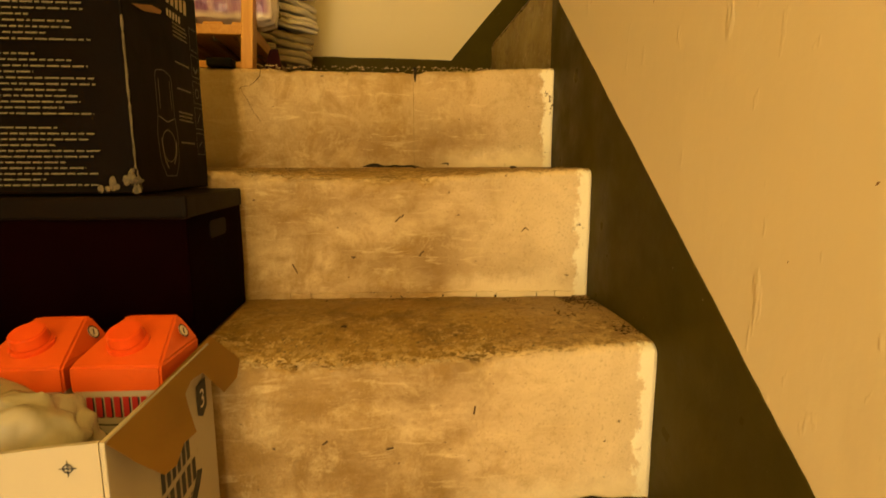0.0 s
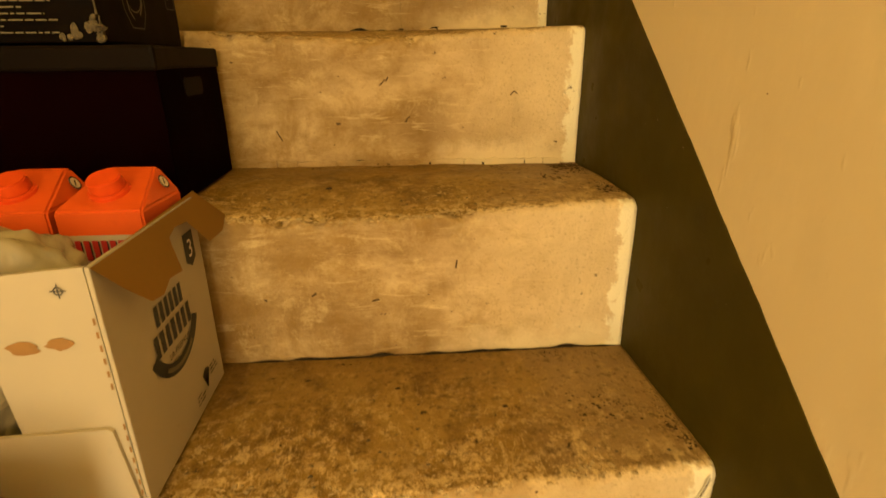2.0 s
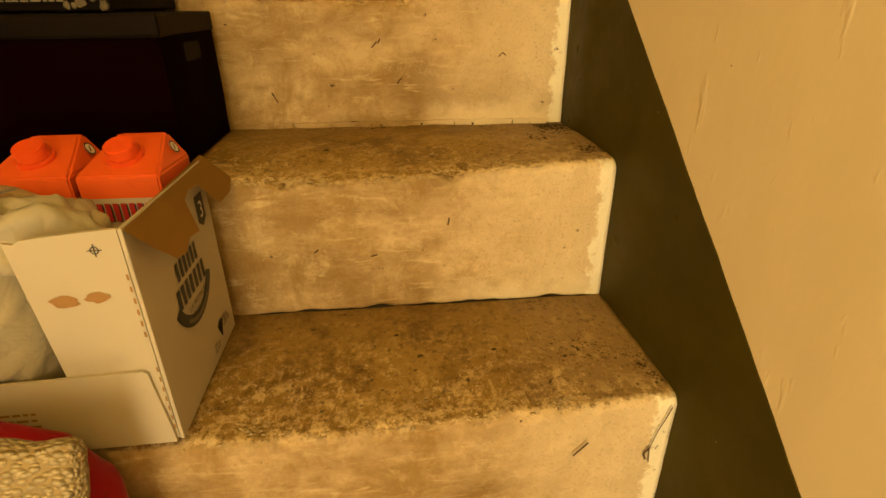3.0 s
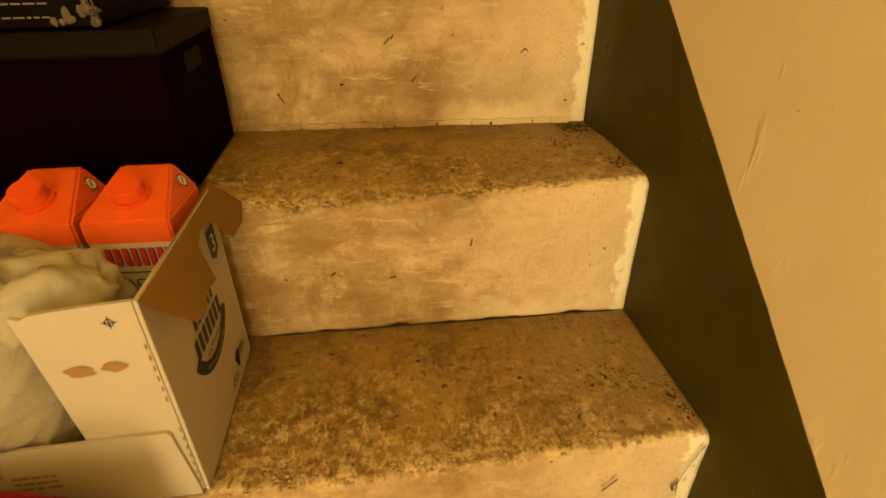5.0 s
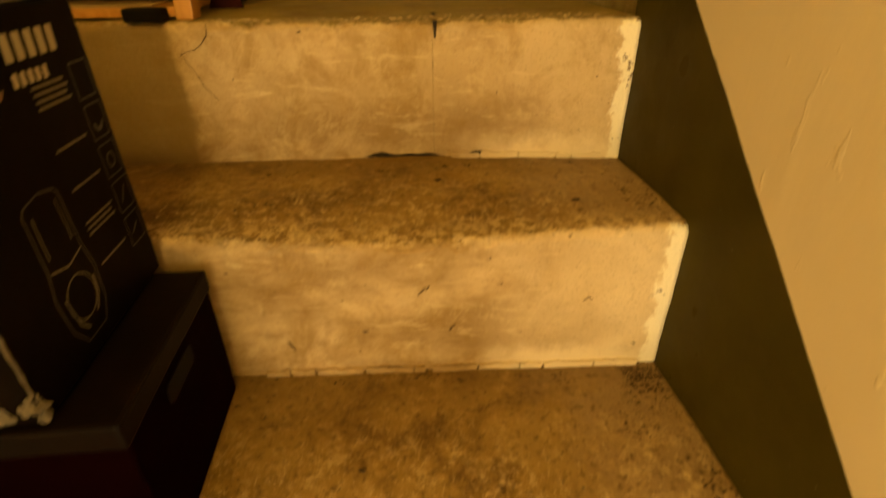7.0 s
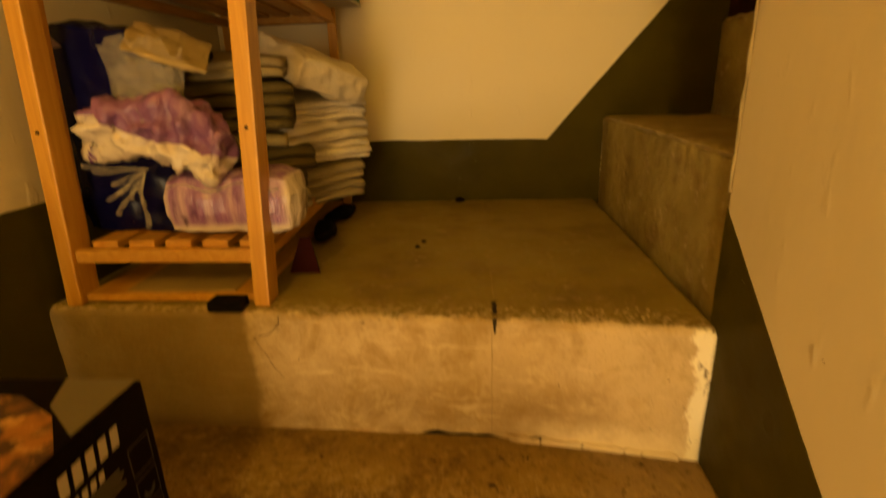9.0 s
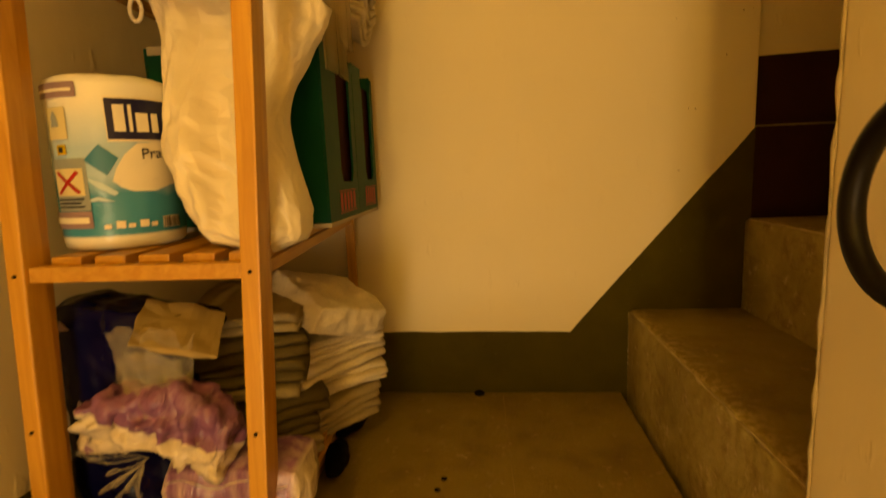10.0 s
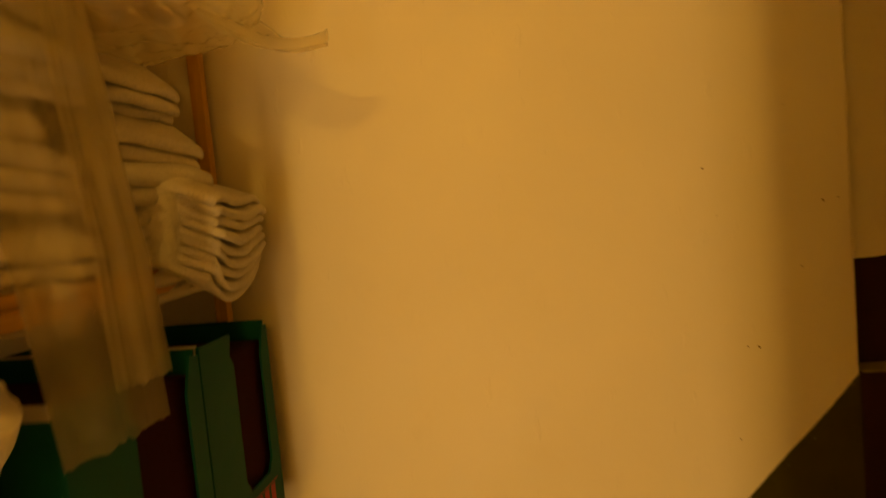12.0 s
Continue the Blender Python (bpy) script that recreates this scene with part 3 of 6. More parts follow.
def crushed(centre, size, seed, jitter=0.12, power=0.8, subdiv=3):
    """Crushed film: flat facets with sharp creases."""
    rng = random.Random(int(seed * 10))
    bm = bmesh.new()
    bmesh.ops.create_icosphere(bm, subdivisions=subdiv, radius=1.0)
    for v in bm.verts:
        f = 1 + jitter * rng.uniform(-1, 1) + 0.8 * jitter * noise.noise(v.co * 2.2 + Vector((seed, 0, 0)))
        v.co = Vector([math.copysign(abs(c) ** power, c) * s * f for c, s in zip(v.co, size)]) + Vector(centre)
    return bm


def tube(points, radius, sides=12, taper=None):
    """A round bar along a line of points."""
    bm = bmesh.new()
    pts = [Vector(p) for p in points]
    rings = []
    side = None
    for i, p in enumerate(pts):
        d = (pts[min(i + 1, len(pts) - 1)] - pts[max(i - 1, 0)]).normalized()
        if side is None:
            side = d.orthogonal().normalized()
        side = (side - d * side.dot(d)).normalized()
        up = d.cross(side)
        r = radius * (taper(i / (len(pts) - 1)) if taper else 1)
        rings.append([bm.verts.new(p + side * r * math.cos(2 * math.pi * k / sides) + up * r * math.sin(2 * math.pi * k / sides)) for k in range(sides)])
    for a, b in zip(rings, rings[1:]):
        for k in range(sides):
            bm.faces.new((a[k], a[(k + 1) % sides], b[(k + 1) % sides], b[k]))
    bm.faces.new(rings[0][::-1])
    bm.faces.new(rings[-1])
    return bm


def folded_towel(length, width, layers, layer, seed, droop=0.0, sag=0.0):
    """A folded cloth: layers of one strip, each fold a round bend at the +x end. Origin: middle of its underside."""
    bm = bmesh.new()
    ny = 26
    prof = [(-length / 2, 0.0, 0)]
    for k in range(layers):
        z0 = k * layer
        reach = length / 2 + 0.012 * n3(k * 1.3, seed, 0, 1.0) - 0.010 * abs(2 * (k + 0.5) / layers - 1) ** 2
        r = layer * 0.5
        prof += [(-length / 2 + (reach + length / 2 - r) * i / 10, z0 + (0.03 * layer if i > 5 else 0), k) for i in range(1, 11)] if k == 0 else [(reach - r - 0.045, z0 - 0.0004, k), (reach - r - 0.042, z0 + 0.0008, k), (reach - r - 0.02, z0 + 0.04 * layer, k), (reach - r, z0 + 0.03 * layer, k)]
        prof += [(reach - r + r * math.sin(a), z0 + r - r * 0.97 * math.cos(a), k) for a in [math.pi * j / 8 for j in range(1, 8)]]
        if k < layers - 1:
            prof += [(reach - r, z0 + 0.97 * layer, k), (reach - r - 0.02, z0 + 0.96 * layer, k), (reach - r - 0.042, z0 + layer - 0.0014, k)]
        else:
            prof += [(reach - r - (reach + length / 2 - r) * i / 10, z0 + 0.97 * layer, k) for i in range(0, 11)]
    rows = []
    for j in range(ny + 1):
        y = -width / 2 + width * j / ny
        row = []
        for px, pz, k in prof:
            end = (px + length / 2) / length
            dz = 0.010 * n3(px, y, seed, 8) * end + 0.0035 * n3(px, y, seed + 0.6 * k, 24)
            dx = 0.010 * n3(y, k * 0.5, seed, 10) + 0.004 * n3(y, k, seed, 36)
            pinch = 1 - 0.12 * abs(2 * j / ny - 1) ** 6
            row.append(bm.verts.new((px + dx * end, y + 0.006 * n3(px, k * 0.9, seed, 10) * abs(2 * j / ny - 1), pz * pinch + dz - droop * end ** 2 - sag * end * (1 - (2 * j / ny - 1) ** 2) * (1 - 0.7 * k / layers))))
        rows.append(row)
    n = len(prof)
    for a, b in zip(rows, rows[1:]):
        for i in range(n):
            bm.faces.new((a[i], a[(i + 1) % n], b[(i + 1) % n], b[i])).smooth = True
    bm.faces.new(rows[0][::-1])
    bm.faces.new(rows[-1])
    bmesh.ops.recalc_face_normals(bm, faces=bm.faces[:])
    return bm


def folded_film(points, width, seed, wave=0.01):
    """A thin hanging strip of plastic with lengthwise folds, 1 mm thick. points: its middle line, top to bottom; width along y."""
    bm = bmesh.new()
    n, m = 30, 24
    pts = [Vector(p) for p in points]
    grid = []
    for i in range(n + 1):
        f = i / n * (len(pts) - 1)
        k = min(int(f), len(pts) - 2)
        c = pts[k].lerp(pts[k + 1], f - k)
        w = width[0] + (width[1] - width[0]) * i / n
        grid.append([bm.verts.new((c.x + 1.6 * wave * n3(i * 0.012, j * 0.17, seed, 1.0) + 0.8 * wave * n3(i * 0.03, j * 0.5, seed + 4, 1.0), c.y + w * (j / m - 0.5), c.z + 0.006 * n3(j * 0.3, i * 0.02, seed, 1.5))) for j in range(m + 1)])
    for i in range(n):
        for j in range(m):
            bm.faces.new((grid[i][j], grid[i][j + 1], grid[i + 1][j + 1], grid[i + 1][j])).smooth = True
    bmesh.ops.solidify(bm, geom=bm.faces[:], thickness=0.001)
    return bm


# ---- things on the lower stairs ----
def beer_carton():
    rng = random.Random(3)
    X0, X1, Y0, Y1, H = -0.86, -0.563, -0.233, -0.012, 0.248
    t = thing("beer_carton", "opened white cardboard beer carton with torn brown flap", "carton")
    part("side_panel", box(X1 - 0.004, X1, Y0, Y1, 0.002, H, 0.0012), WHITE_CARD, t)
    part("side_panel", box(X0, X0 + 0.004, Y0, Y1, 0.002, H, 0.0012), WHITE_CARD, t)
    part("back_panel", box(X0 + 0.005, X1 - 0.005, Y1 - 0.004, Y1, 0.002, H - 0.03, 0.0012), WHITE_CARD, t)
    part("bottom_panel", box(X0 + 0.005, X1 - 0.005, Y0 + 0.005, Y1 - 0.005, 0.003, 0.007), BROWN_CARD, t)
    # front: a cut panel above, a lower sleeve in front of it
    top = [(-0.6635, 0.240), (-0.655, 0.2375), (-0.648, 0.2415), (-0.63, 0.2435), (-0.60, 0.246), (X1 - 0.0045, H)]
    part("front_panel", slab([(-0.648, 0.004), (X1 - 0.0045, 0.004), *top[::-1]], 1, Y0, Y0 + 0.004), WHITE_CARD, t)
    low = [(X0, 0.003), (X1 - 0.006, 0.003), (X1 - 0.006, 0.012), (X1 - 0.014, 0.094), (X1 - 0.018, 0.097), (-0.70, 0.094), (X0, 0.092)]
    part("front_sleeve", slab(low, 1, Y0 - 0.0045, Y0 - 0.0008), WHITE_CARD, t)
    # torn flap folded out over the side
    flap = bmesh.new()
    outline = [(-0.567, 0.004, 0.251), (-0.538, 0.018, 0.207), (-0.531, -0.020, 0.207), (-0.532, -0.063, 0.210), (-0.552, -0.066, 0.229), (-0.554, -0.092, 0.232), (-0.551, -0.115, 0.229), (-0.546, -0.124, 0.223),
               (-0.531, -0.146, 0.206), (-0.533, -0.170, 0.207), (-0.529, -0.196, 0.206), (-0.531, -0.214, 0.209), (-0.545, -0.224, 0.226), (-0.564, -0.232, 0.2505)]
    flap.faces.new([flap.verts.new((x, y, 0.2512 - 1.22 * (x + 0.567))) for x, y, _ in outline])
    bmesh.ops.solidify(flap, geom=flap.faces[:], thickness=0.0032)
    bmesh.ops.recalc_face_normals(flap, faces=flap.faces[:])
    part("flap", flap, BROWN_CARD, t, "torn raw brown cardboard flap")
    # print on the side: u runs to the back, v up
    o, u, v = (X1, Y0, 0.0), (0, 1, 0), (0, 0, 1)
    part("brand_lettering", patches(word_bars(0.078, 0.150, 0.070, 0.022, 6) + word_bars(0.066, 0.120, 0.094, 0.024, 7), o, u, v), INK, t)
    band = part("band", patches(ring(0.112, 0.146, 0.066, 0.015, 26, math.radians(205), math.radians(335), 0.95), o, u, v), INK, t)
    part("band_print", patches(ring(0.112, 0.146, 0.061, 0.005, 20, math.radians(235), math.radians(305), 0.95), o, u, v, 0.0014), GREY_INK, band)
    part("crest", patches(ring(0.118, 0.192, 0.026, 0.013, 22, math.radians(5), math.radians(175)), o, u, v), INK, t)
    badge = part("badge", patches([[(0.172, 0.182), (0.186, 0.174), (0.200, 0.182), (0.200, 0.215), (0.172, 0.215)]], o, u, v), INK, t)
    part("badge_number", text_mesh("3", 0.030, frame_on((X1 + 0.0014, Y0 + 0.186, 0.186), u, v)), WHITE_INK, badge)
    part("slogan", joined([text_mesh("LA PREMIUM", 0.0105, frame_on((X1 + 0.0009, Y0 + 0.118, 0.105), u, v)), text_mesh("ITALIANA", 0.0105, frame_on((X1 + 0.0009, Y0 + 0.118, 0.094), u, v))]), INK, t)
    wheat = []
    for i in range(7):
        a = math.radians(40 + i * 100 / 6)
        wheat += stroke([(0.165, 0.022), (0.165 + 0.013 * math.cos(a), 0.034 + 0.013 * math.sin(a))], 0.003)
    part("emblem", patches(wheat + lines_of_print(0.13, 0.026, 0.026, 0.005, 3, 0.002, rng) + lines_of_print(0.178, 0.040, 0.026, 0.005, 3, 0.002, rng), o, u, v), INK, t)
    # front details
    fo, fu = (X1 - 0.004, Y0, 0.0), (1, 0, 0)
    cross = ring(-0.023, 0.229, 0.0038, 0.0009, 18) + stroke([(-0.0295, 0.229), (-0.0165, 0.229)], 0.0008) + stroke([(-0.023, 0.2225), (-0.023, 0.2355)], 0.0008)
    part("register_mark", patches(cross, fo, fu, v), INK, t)
    spots = []
    for ca, cb, s in ((-0.0625, 0.179, 1.2), (-0.034, 0.1815, 1.0)):
        spots.append([(ca + s * (0.0105 + 0.002 * rng.uniform(-1, 1)) * math.cos(k * 0.42), cb + s * (0.0052 + 0.0014 * rng.uniform(-1, 1)) * math.sin(k * 0.42)) for k in range(15)])
    part("glue_stain", patches(spots, fo, fu, v), STAIN, t)
    holes = [rect(-0.0035, -0.0015, 0.135 + k * 0.0125, 0.141 + k * 0.0125) for k in range(6)] + [rect(-0.0025, -0.0008, 0.018 + k * 0.0125, 0.024 + k * 0.0125) for k in range(7)]
    tagged(part("perforation", patches(holes, fo, fu, v), STAIN, t), kind="stuff")
    part("sleeve_print", patches(lines_of_print(-0.165, 0.055, 0.05, 0.008, 3, 0.003, rng), (X1 - 0.004, Y0 - 0.0045, 0.0), fu, v), STAIN, t)


beer_carton()


def oil_carton():
    """An orange carton with a sloping front and a screw cap, base at the origin."""
    t = thing("oil_carton", "orange oil carton with screw cap standing in the box", "carton", "oil cartons in the box")
    W, D, S, T = 0.043, 0.043, 0.251, 0.279
    bm = bmesh.new()
    rows = []
    for z, w, f, b in ((0.0, W, -D, D), (0.232, W, -D, D)):
        rows.append([bm.verts.new(p) for p in ((-w, f, z), (w, f, z), (w, b, z), (-w, b, z))])
    for a, b in zip(rows, rows[1:]):
        for k in range(4):
            bm.faces.new((a[k], a[(k + 1) % 4], b[(k + 1) % 4], b[k]))
    bm.faces.new(rows[0][::-1])
    bmesh.ops.bevel(bm, geom=bm.edges[:], offset=0.003, segments=2, affect="EDGES")
    part("label", bm, WHITE_CARD, t, "white printed label")
    bm = bmesh.new()
    rows = []
    for z, w, f, b in ((0.224, W + 0.0006, -D - 0.0006, D + 0.0006), (S, W + 0.0008, -D - 0.0008, D + 0.0008), (T, 0.028, 0.026, 0.038), (T + 0.001, 0.026, 0.029, 0.036)):
        rows.append([bm.verts.new(p) for p in ((-w, f, z), (w, f, z), (w, b, z), (-w, b, z))])
    for a, b in zip(rows, rows[1:]):
        for k in range(4):
            bm.faces.new((a[k], a[(k + 1) % 4], b[(k + 1) % 4], b[k]))
    bm.faces.new(rows[-1])
    bm.faces.new(rows[0][::-1])
    bmesh.ops.bevel(bm, geom=bm.edges[:], offset=0.0022, segments=2, affect="EDGES")
    body = part("top", bm, ORANGE, t, "folded orange carton top")
    slope = math.degrees(math.atan2(T - S, D + 0.026))
    m = pose(-0.002, -0.012, S + (T - S) * (D - 0.012) / (D + 0.026) + 0.001, slope, 0, 0)
    bm = bmesh.new()
    for r0, r1, z0, z1 in ((0.0200, 0.0200, -0.002, 0.004), (0.0170, 0.0162, 0.004, 0.017)):
        bmesh.ops.create_cone(bm, cap_ends=True, segments=40, radius1=r0, radius2=r1, depth=z1 - z0, matrix=Matrix.Translation((0, 0, (z0 + z1) / 2)))
    bmesh.ops.bevel(bm, geom=[e for e in bm.edges if e.calc_face_angle(0) > 0.8], offset=0.0012, segments=2, affect="EDGES")
    part("screw_cap", turned(bm, m), ORANGE_CAP, t)
    # round mark on the sloping side, and print on the front
    n = Vector((T - S, 0, W - 0.028)).normalized()
    u = Vector((0, 1, 0))
    v = n.cross(u)
    o = Vector((0.0362, 0.020, (S + T) / 2)) + n * 0.0022
    mark = part("mark", patches(ring(0, 0, 0.0075, 0.0075, 24), o, u, v), WHITE_INK, t)
    part("mark_ring", patches(ring(0, 0, 0.0078, 0.0016, 24) + stroke([(-0.002, -0.003), (0.002, 0.003)], 0.002), o, u, v, 0.0014), INK, mark)
    fo = (-W, -D, 0)
    part("brand_lettering", patches(word_bars(0.005, 0.1995, 0.078, 0.021, 9), fo, (1, 0, 0), (0, 0, 1), 0.0012), RED_INK, t)
    part("lettering_shadow", patches(word_bars(0.0062, 0.1985, 0.078, 0.021, 9), fo, (1, 0, 0), (0, 0, 1)), INK, t)
    part("underline", patches(stroke([(0.004, 0.194), (0.03, 0.191), (0.06, 0.191), (0.084, 0.195)], 0.0016), fo, (1, 0, 0), (0, 0, 1)), INK, t)
    part("product_name", text_mesh("ACEITE", 0.016, frame_on((0.006, -D - 0.0008, 0.172), (1, 0, 0), (0, 0, 1))), INK, t)
    return t


first = oil_carton()
first.matrix_basis = pose(-0.616, -0.064, 0.008, 0, 0, -3)
copy_thing(first, pose(-0.711, -0.060, 0.008, 0, 0, -1))

def stuffed_bag():
    """Thin milky film bulging out of the carton, in long slanting folds."""
    bm = bmesh.new()
    bmesh.ops.create_icosphere(bm, subdivisions=6, radius=1.0)
    for v in bm.verts:
        d = v.co.copy()
        p = Vector([math.copysign(abs(c) ** 0.80, c) * r for c, r in zip(d, (0.122, 0.100, 0.126))]) + Vector((-0.786, -0.150, 0.134))
        q, along = p.x * 0.80 - p.z * 0.6, p.x * 0.6 + p.z * 0.8
        fold = 0.009 * (1 - 2.5 * abs(n3(q, p.y * 0.4, along * 0.16, 13))) + 0.0028 * (1 - 2.5 * abs(n3(q, p.y * 0.3, along * 0.12 + 5, 44)))
        p += d.normalized() * fold
        if p.y < -0.226 and p.x > -0.675:
            p.x = -0.675 - 0.15 * (p.x + 0.675)
        if p.z < 0.098 and p.x > -0.735:
            p.y = max(p.y, -0.226)
        p.z = max(p.z, 0.0075)
        v.co = p
    return bm


milky_bag = thing("plastic_bag", "thin milky plastic bag bulging out of the carton", "bag")
part("bag_body", stuffed_bag(), PLASTIC, milky_bag, smooth=True)
part("bag_knot", crumple(blob((-0.676, -0.168, 0.208), (0.058, 0.042, 0.044), 5.0, 0.008, 16, 0.006, 0.8, 5), 0.020, 26, 2.0), FILM, milky_bag, "crinkled glossy gathered film", smooth=True)
part("bag_print", patches([[(0.0, 0.0), (0.016, 0.012), (0.030, 0.019), (0.028, 0.012), (0.014, 0.002)]], (-0.712, -0.176, 0.2605), (1, 0, 0), (0, 1, 0.1), 0.004), BAG_INK, milky_bag, "faded blue print")


def bottle():
    t = thing("white_bottle", "white plastic bottle standing in the carton", "bottle")
    bm = bmesh.new()
    for r0, r1, z0, z1 in ((0.026, 0.026, 0.008, 0.215), (0.026, 0.013, 0.215, 0.238)):
        bmesh.ops.create_cone(bm, cap_ends=True, segments=28, radius1=r0, radius2=r1, depth=z1 - z0, matrix=Matrix.Translation((-0.815, -0.045, (z0 + z1) / 2)))
    part("body", bm, WHITE_INK, t, smooth=False)
    bm = bmesh.new()
    bmesh.ops.create_cone(bm, cap_ends=True, segments=28, radius1=0.018, radius2=0.016, depth=0.024, matrix=Matrix.Translation((-0.815, -0.045, 0.250)))
    bmesh.ops.bevel(bm, geom=bm.edges[:], offset=0.002, segments=2, affect="EDGES")
    part("cap", bm, WHITE_BAG, t)


bottle()


def storage_box():
    t = thing("storage_box", "dark brown cardboard storage box with overhanging lid", "box")
    X0, X1, Y0, Y1 = -0.985, -0.597, 0.040, 0.268
    body = part("body", rumple(fine_box(X0, X1, Y0, Y1, Z1 + 0.001, 0.396, 0.03, 0.004), 0.0012, 12, 2.0), DARK_BOX, t)
    part("lid", rumple(fine_box(X0 - 0.003, X1 + 0.0022, Y0 - 0.005, Y1 + 0.002, 0.389, 0.417, 0.03, 0.004), 0.0015, 14, 5.0), BOX_LID, t, "dull brown lid, lightened for the light on its front")
    # hand hole as a black plate: the shade inside it is in the colour
    part("handle_slot", slab([(0.115, 0.358), (0.12, 0.354), (0.178, 0.354), (0.183, 0.358), (0.183, 0.374), (0.178, 0.378), (0.12, 0.378), (0.115, 0.374)], 0, X1 - 0.004, X1 + 0.0015), DARK, body, "black plate drawn for the punched hand hole")


storage_box()


def coffee_box():
    rng = random.Random(8)
    t = thing("coffee_maker_box", "black printed coffee maker box with scuffed corner", "box")
    X0, X1, Y0, Y1, B, T = -0.945, -0.650, 0.042, 0.280, 0.4195, 0.711
    part("body", rumple(fine_box(X0, X1, Y0, Y1, B, T, 0.03, 0.0025), 0.0012, 9, 3.0), BLACK_CARD, t)
    o, u, v = (X0, Y0 - 0.0016, B), (1, 0, 0), (0, 0, 1)
    rows = []
    for top in (0.240, 0.158, 0.076):
        rows += lines_of_print(0.128, top, 0.133, 0.0066, 11, 0.0017, rng)
    part("small_print", patches(rows, o, u, v), GREY_INK, t)
    for top in (0.240, 0.158, 0.076):
        part("language_tag", patches([rect(0.113, 0.121, top, top + 0.006)], o, u, v), WHITE_INK, t)
    so, su = (X1 + 0.0016, Y0, B), (0, 1, 0)
    glass = [(0.066, 0.150), (0.070, 0.156), (0.092, 0.160), (0.112, 0.156), (0.116, 0.150), (0.118, 0.100), (0.124, 0.075), (0.122, 0.040), (0.110, 0.020), (0.078, 0.020), (0.064, 0.040), (0.060, 0.075), (0.066, 0.100), (0.066, 0.150)]
    shine = stroke([(0.074, 0.146), (0.074, 0.108)], 0.0016) + stroke([(0.108, 0.148), (0.110, 0.110)], 0.0012) + stroke([(0.070, 0.070), (0.076, 0.040), (0.086, 0.030)], 0.0024) + stroke([(0.104, 0.036), (0.114, 0.050), (0.116, 0.068)], 0.0026) + stroke([(0.068, 0.098), (0.092, 0.092), (0.116, 0.098)], 0.0018) + ring(0.092, 0.060, 0.022, 0.0014, 20)
    jug = tagged(part("jug_drawing", patches(stroke(glass, 0.0016), so, su, v), DIM_INK, t), kind="stuff")
    part("jug_shine", patches(shine, so, su, v, 0.0012), GREY_INK, jug)
    icons = []
    for k in range(5):
        z = 0.052 + k * 0.039
        icons += stroke([(0.196, z), (0.226, z), (0.226, z + 0.032), (0.196, z + 0.032), (0.196, z)], 0.0012)
    icons += ring(0.211, 0.145, 0.008, 0.002, 14) + ring(0.211, 0.184, 0.009, 0.004, 14, 3.2, 6.2) + stroke([(0.205, 0.10), (0.217, 0.115)], 0.002) + stroke([(0.204, 0.064), (0.218, 0.072)], 0.002)
    captions = []
    for z, n in ((0.066, 1), (0.098, 3), (0.142, 1), (0.178, 1), (0.214, 4)):
        captions += [rect(0.135, 0.186 - 0.004 * (j % 2), z + j * 0.0055, z + j * 0.0055 + 0.0022) for j in range(n)]
    tagged(part("icons", patches(icons, so, su, v), DIM_INK, t), kind="stuff")
    tagged(part("caption", patches(captions, so, su, v), GREY_INK, t), kind="stuff")
    part("brand_lettering", patches(word_bars(0.015, 0.254, 0.088, 0.020, 7, 0.1) + word_bars(0.120, 0.254, 0.075, 0.020, 5, 0.1) + word_bars(0.118, 0.236, 0.05, 0.010, 5, 0.1), so, su, v), PALE_INK, t)
    part("side_photo", patches([[(0.02, 0.222), (0.075, 0.236), (0.105, 0.238), (0.10, 0.232), (0.05, 0.222)]], so, su, v), STAIN, t)
    to = (X0, Y0, T + 0.0016)
    part("top_photo", patches([[(0.0, 0.0), (0.294, 0.0), (0.294, 0.13), (0.255, 0.175), (0.20, 0.205), (0.0, 0.215)]], to, (1, 0, 0), (0, 1, 0)), top_print(), t, "brown printed coffee bean photo")
    part("top_corner", patches([[(0.24, 0.19), (0.292, 0.15), (0.293, 0.235), (0.22, 0.235)]], to, (1, 0, 0), (0, 1, 0)), GREY_INK, t, "pale printed corner")
    worn = blob((X1 - 0.004, Y0 + 0.004, B + 0.016), (0.006, 0.0055, 0.013), 6.0, 0.005, 150, 0.002, 1.0, 4)
    part("torn_corner", worn, WORN_CARD, t, "torn pale cardboard corner")
    for _ in range(11):
        a, h, r = rng.uniform(0, 1) ** 1.6, rng.uniform(0.002, 0.030), rng.uniform(0.0022, 0.0050)
        flake = blob((X1 - 0.002 - 0.050 * a, Y0 - 0.0014, B + 0.003 + h * (1 - a)), (r, 0.0016, r * rng.uniform(0.6, 1.8)), 5.0 * a + h, 0.0016, 190, 0.0, 1.0, 2)
        part("torn_flake", flake, WORN_CARD, t)
    part("scuffed_edge", rumple(tube([(X1 - 0.001, Y0 + 0.0005, B + 0.03 + k * 0.006) for k in range(30)], 0.0013, 8), 0.0012, 160, 1.0), WORN_CARD, t, "scuffed pale edge")


def top_print():
    m = Mat("coffee_photo_print", 0.4)
    c = m.mix(m.ramp(m.noise(26, 5, 0.6, None, 1.0), 0.42, 0.58), (0.05, 0.018, 0.006), (0.34, 0.13, 0.03))
    return m.colour(m.mix(m.ramp(m.noise(60, 3), 0.55, 0.7), c, (0.55, 0.30, 0.10))).m


coffee_box()

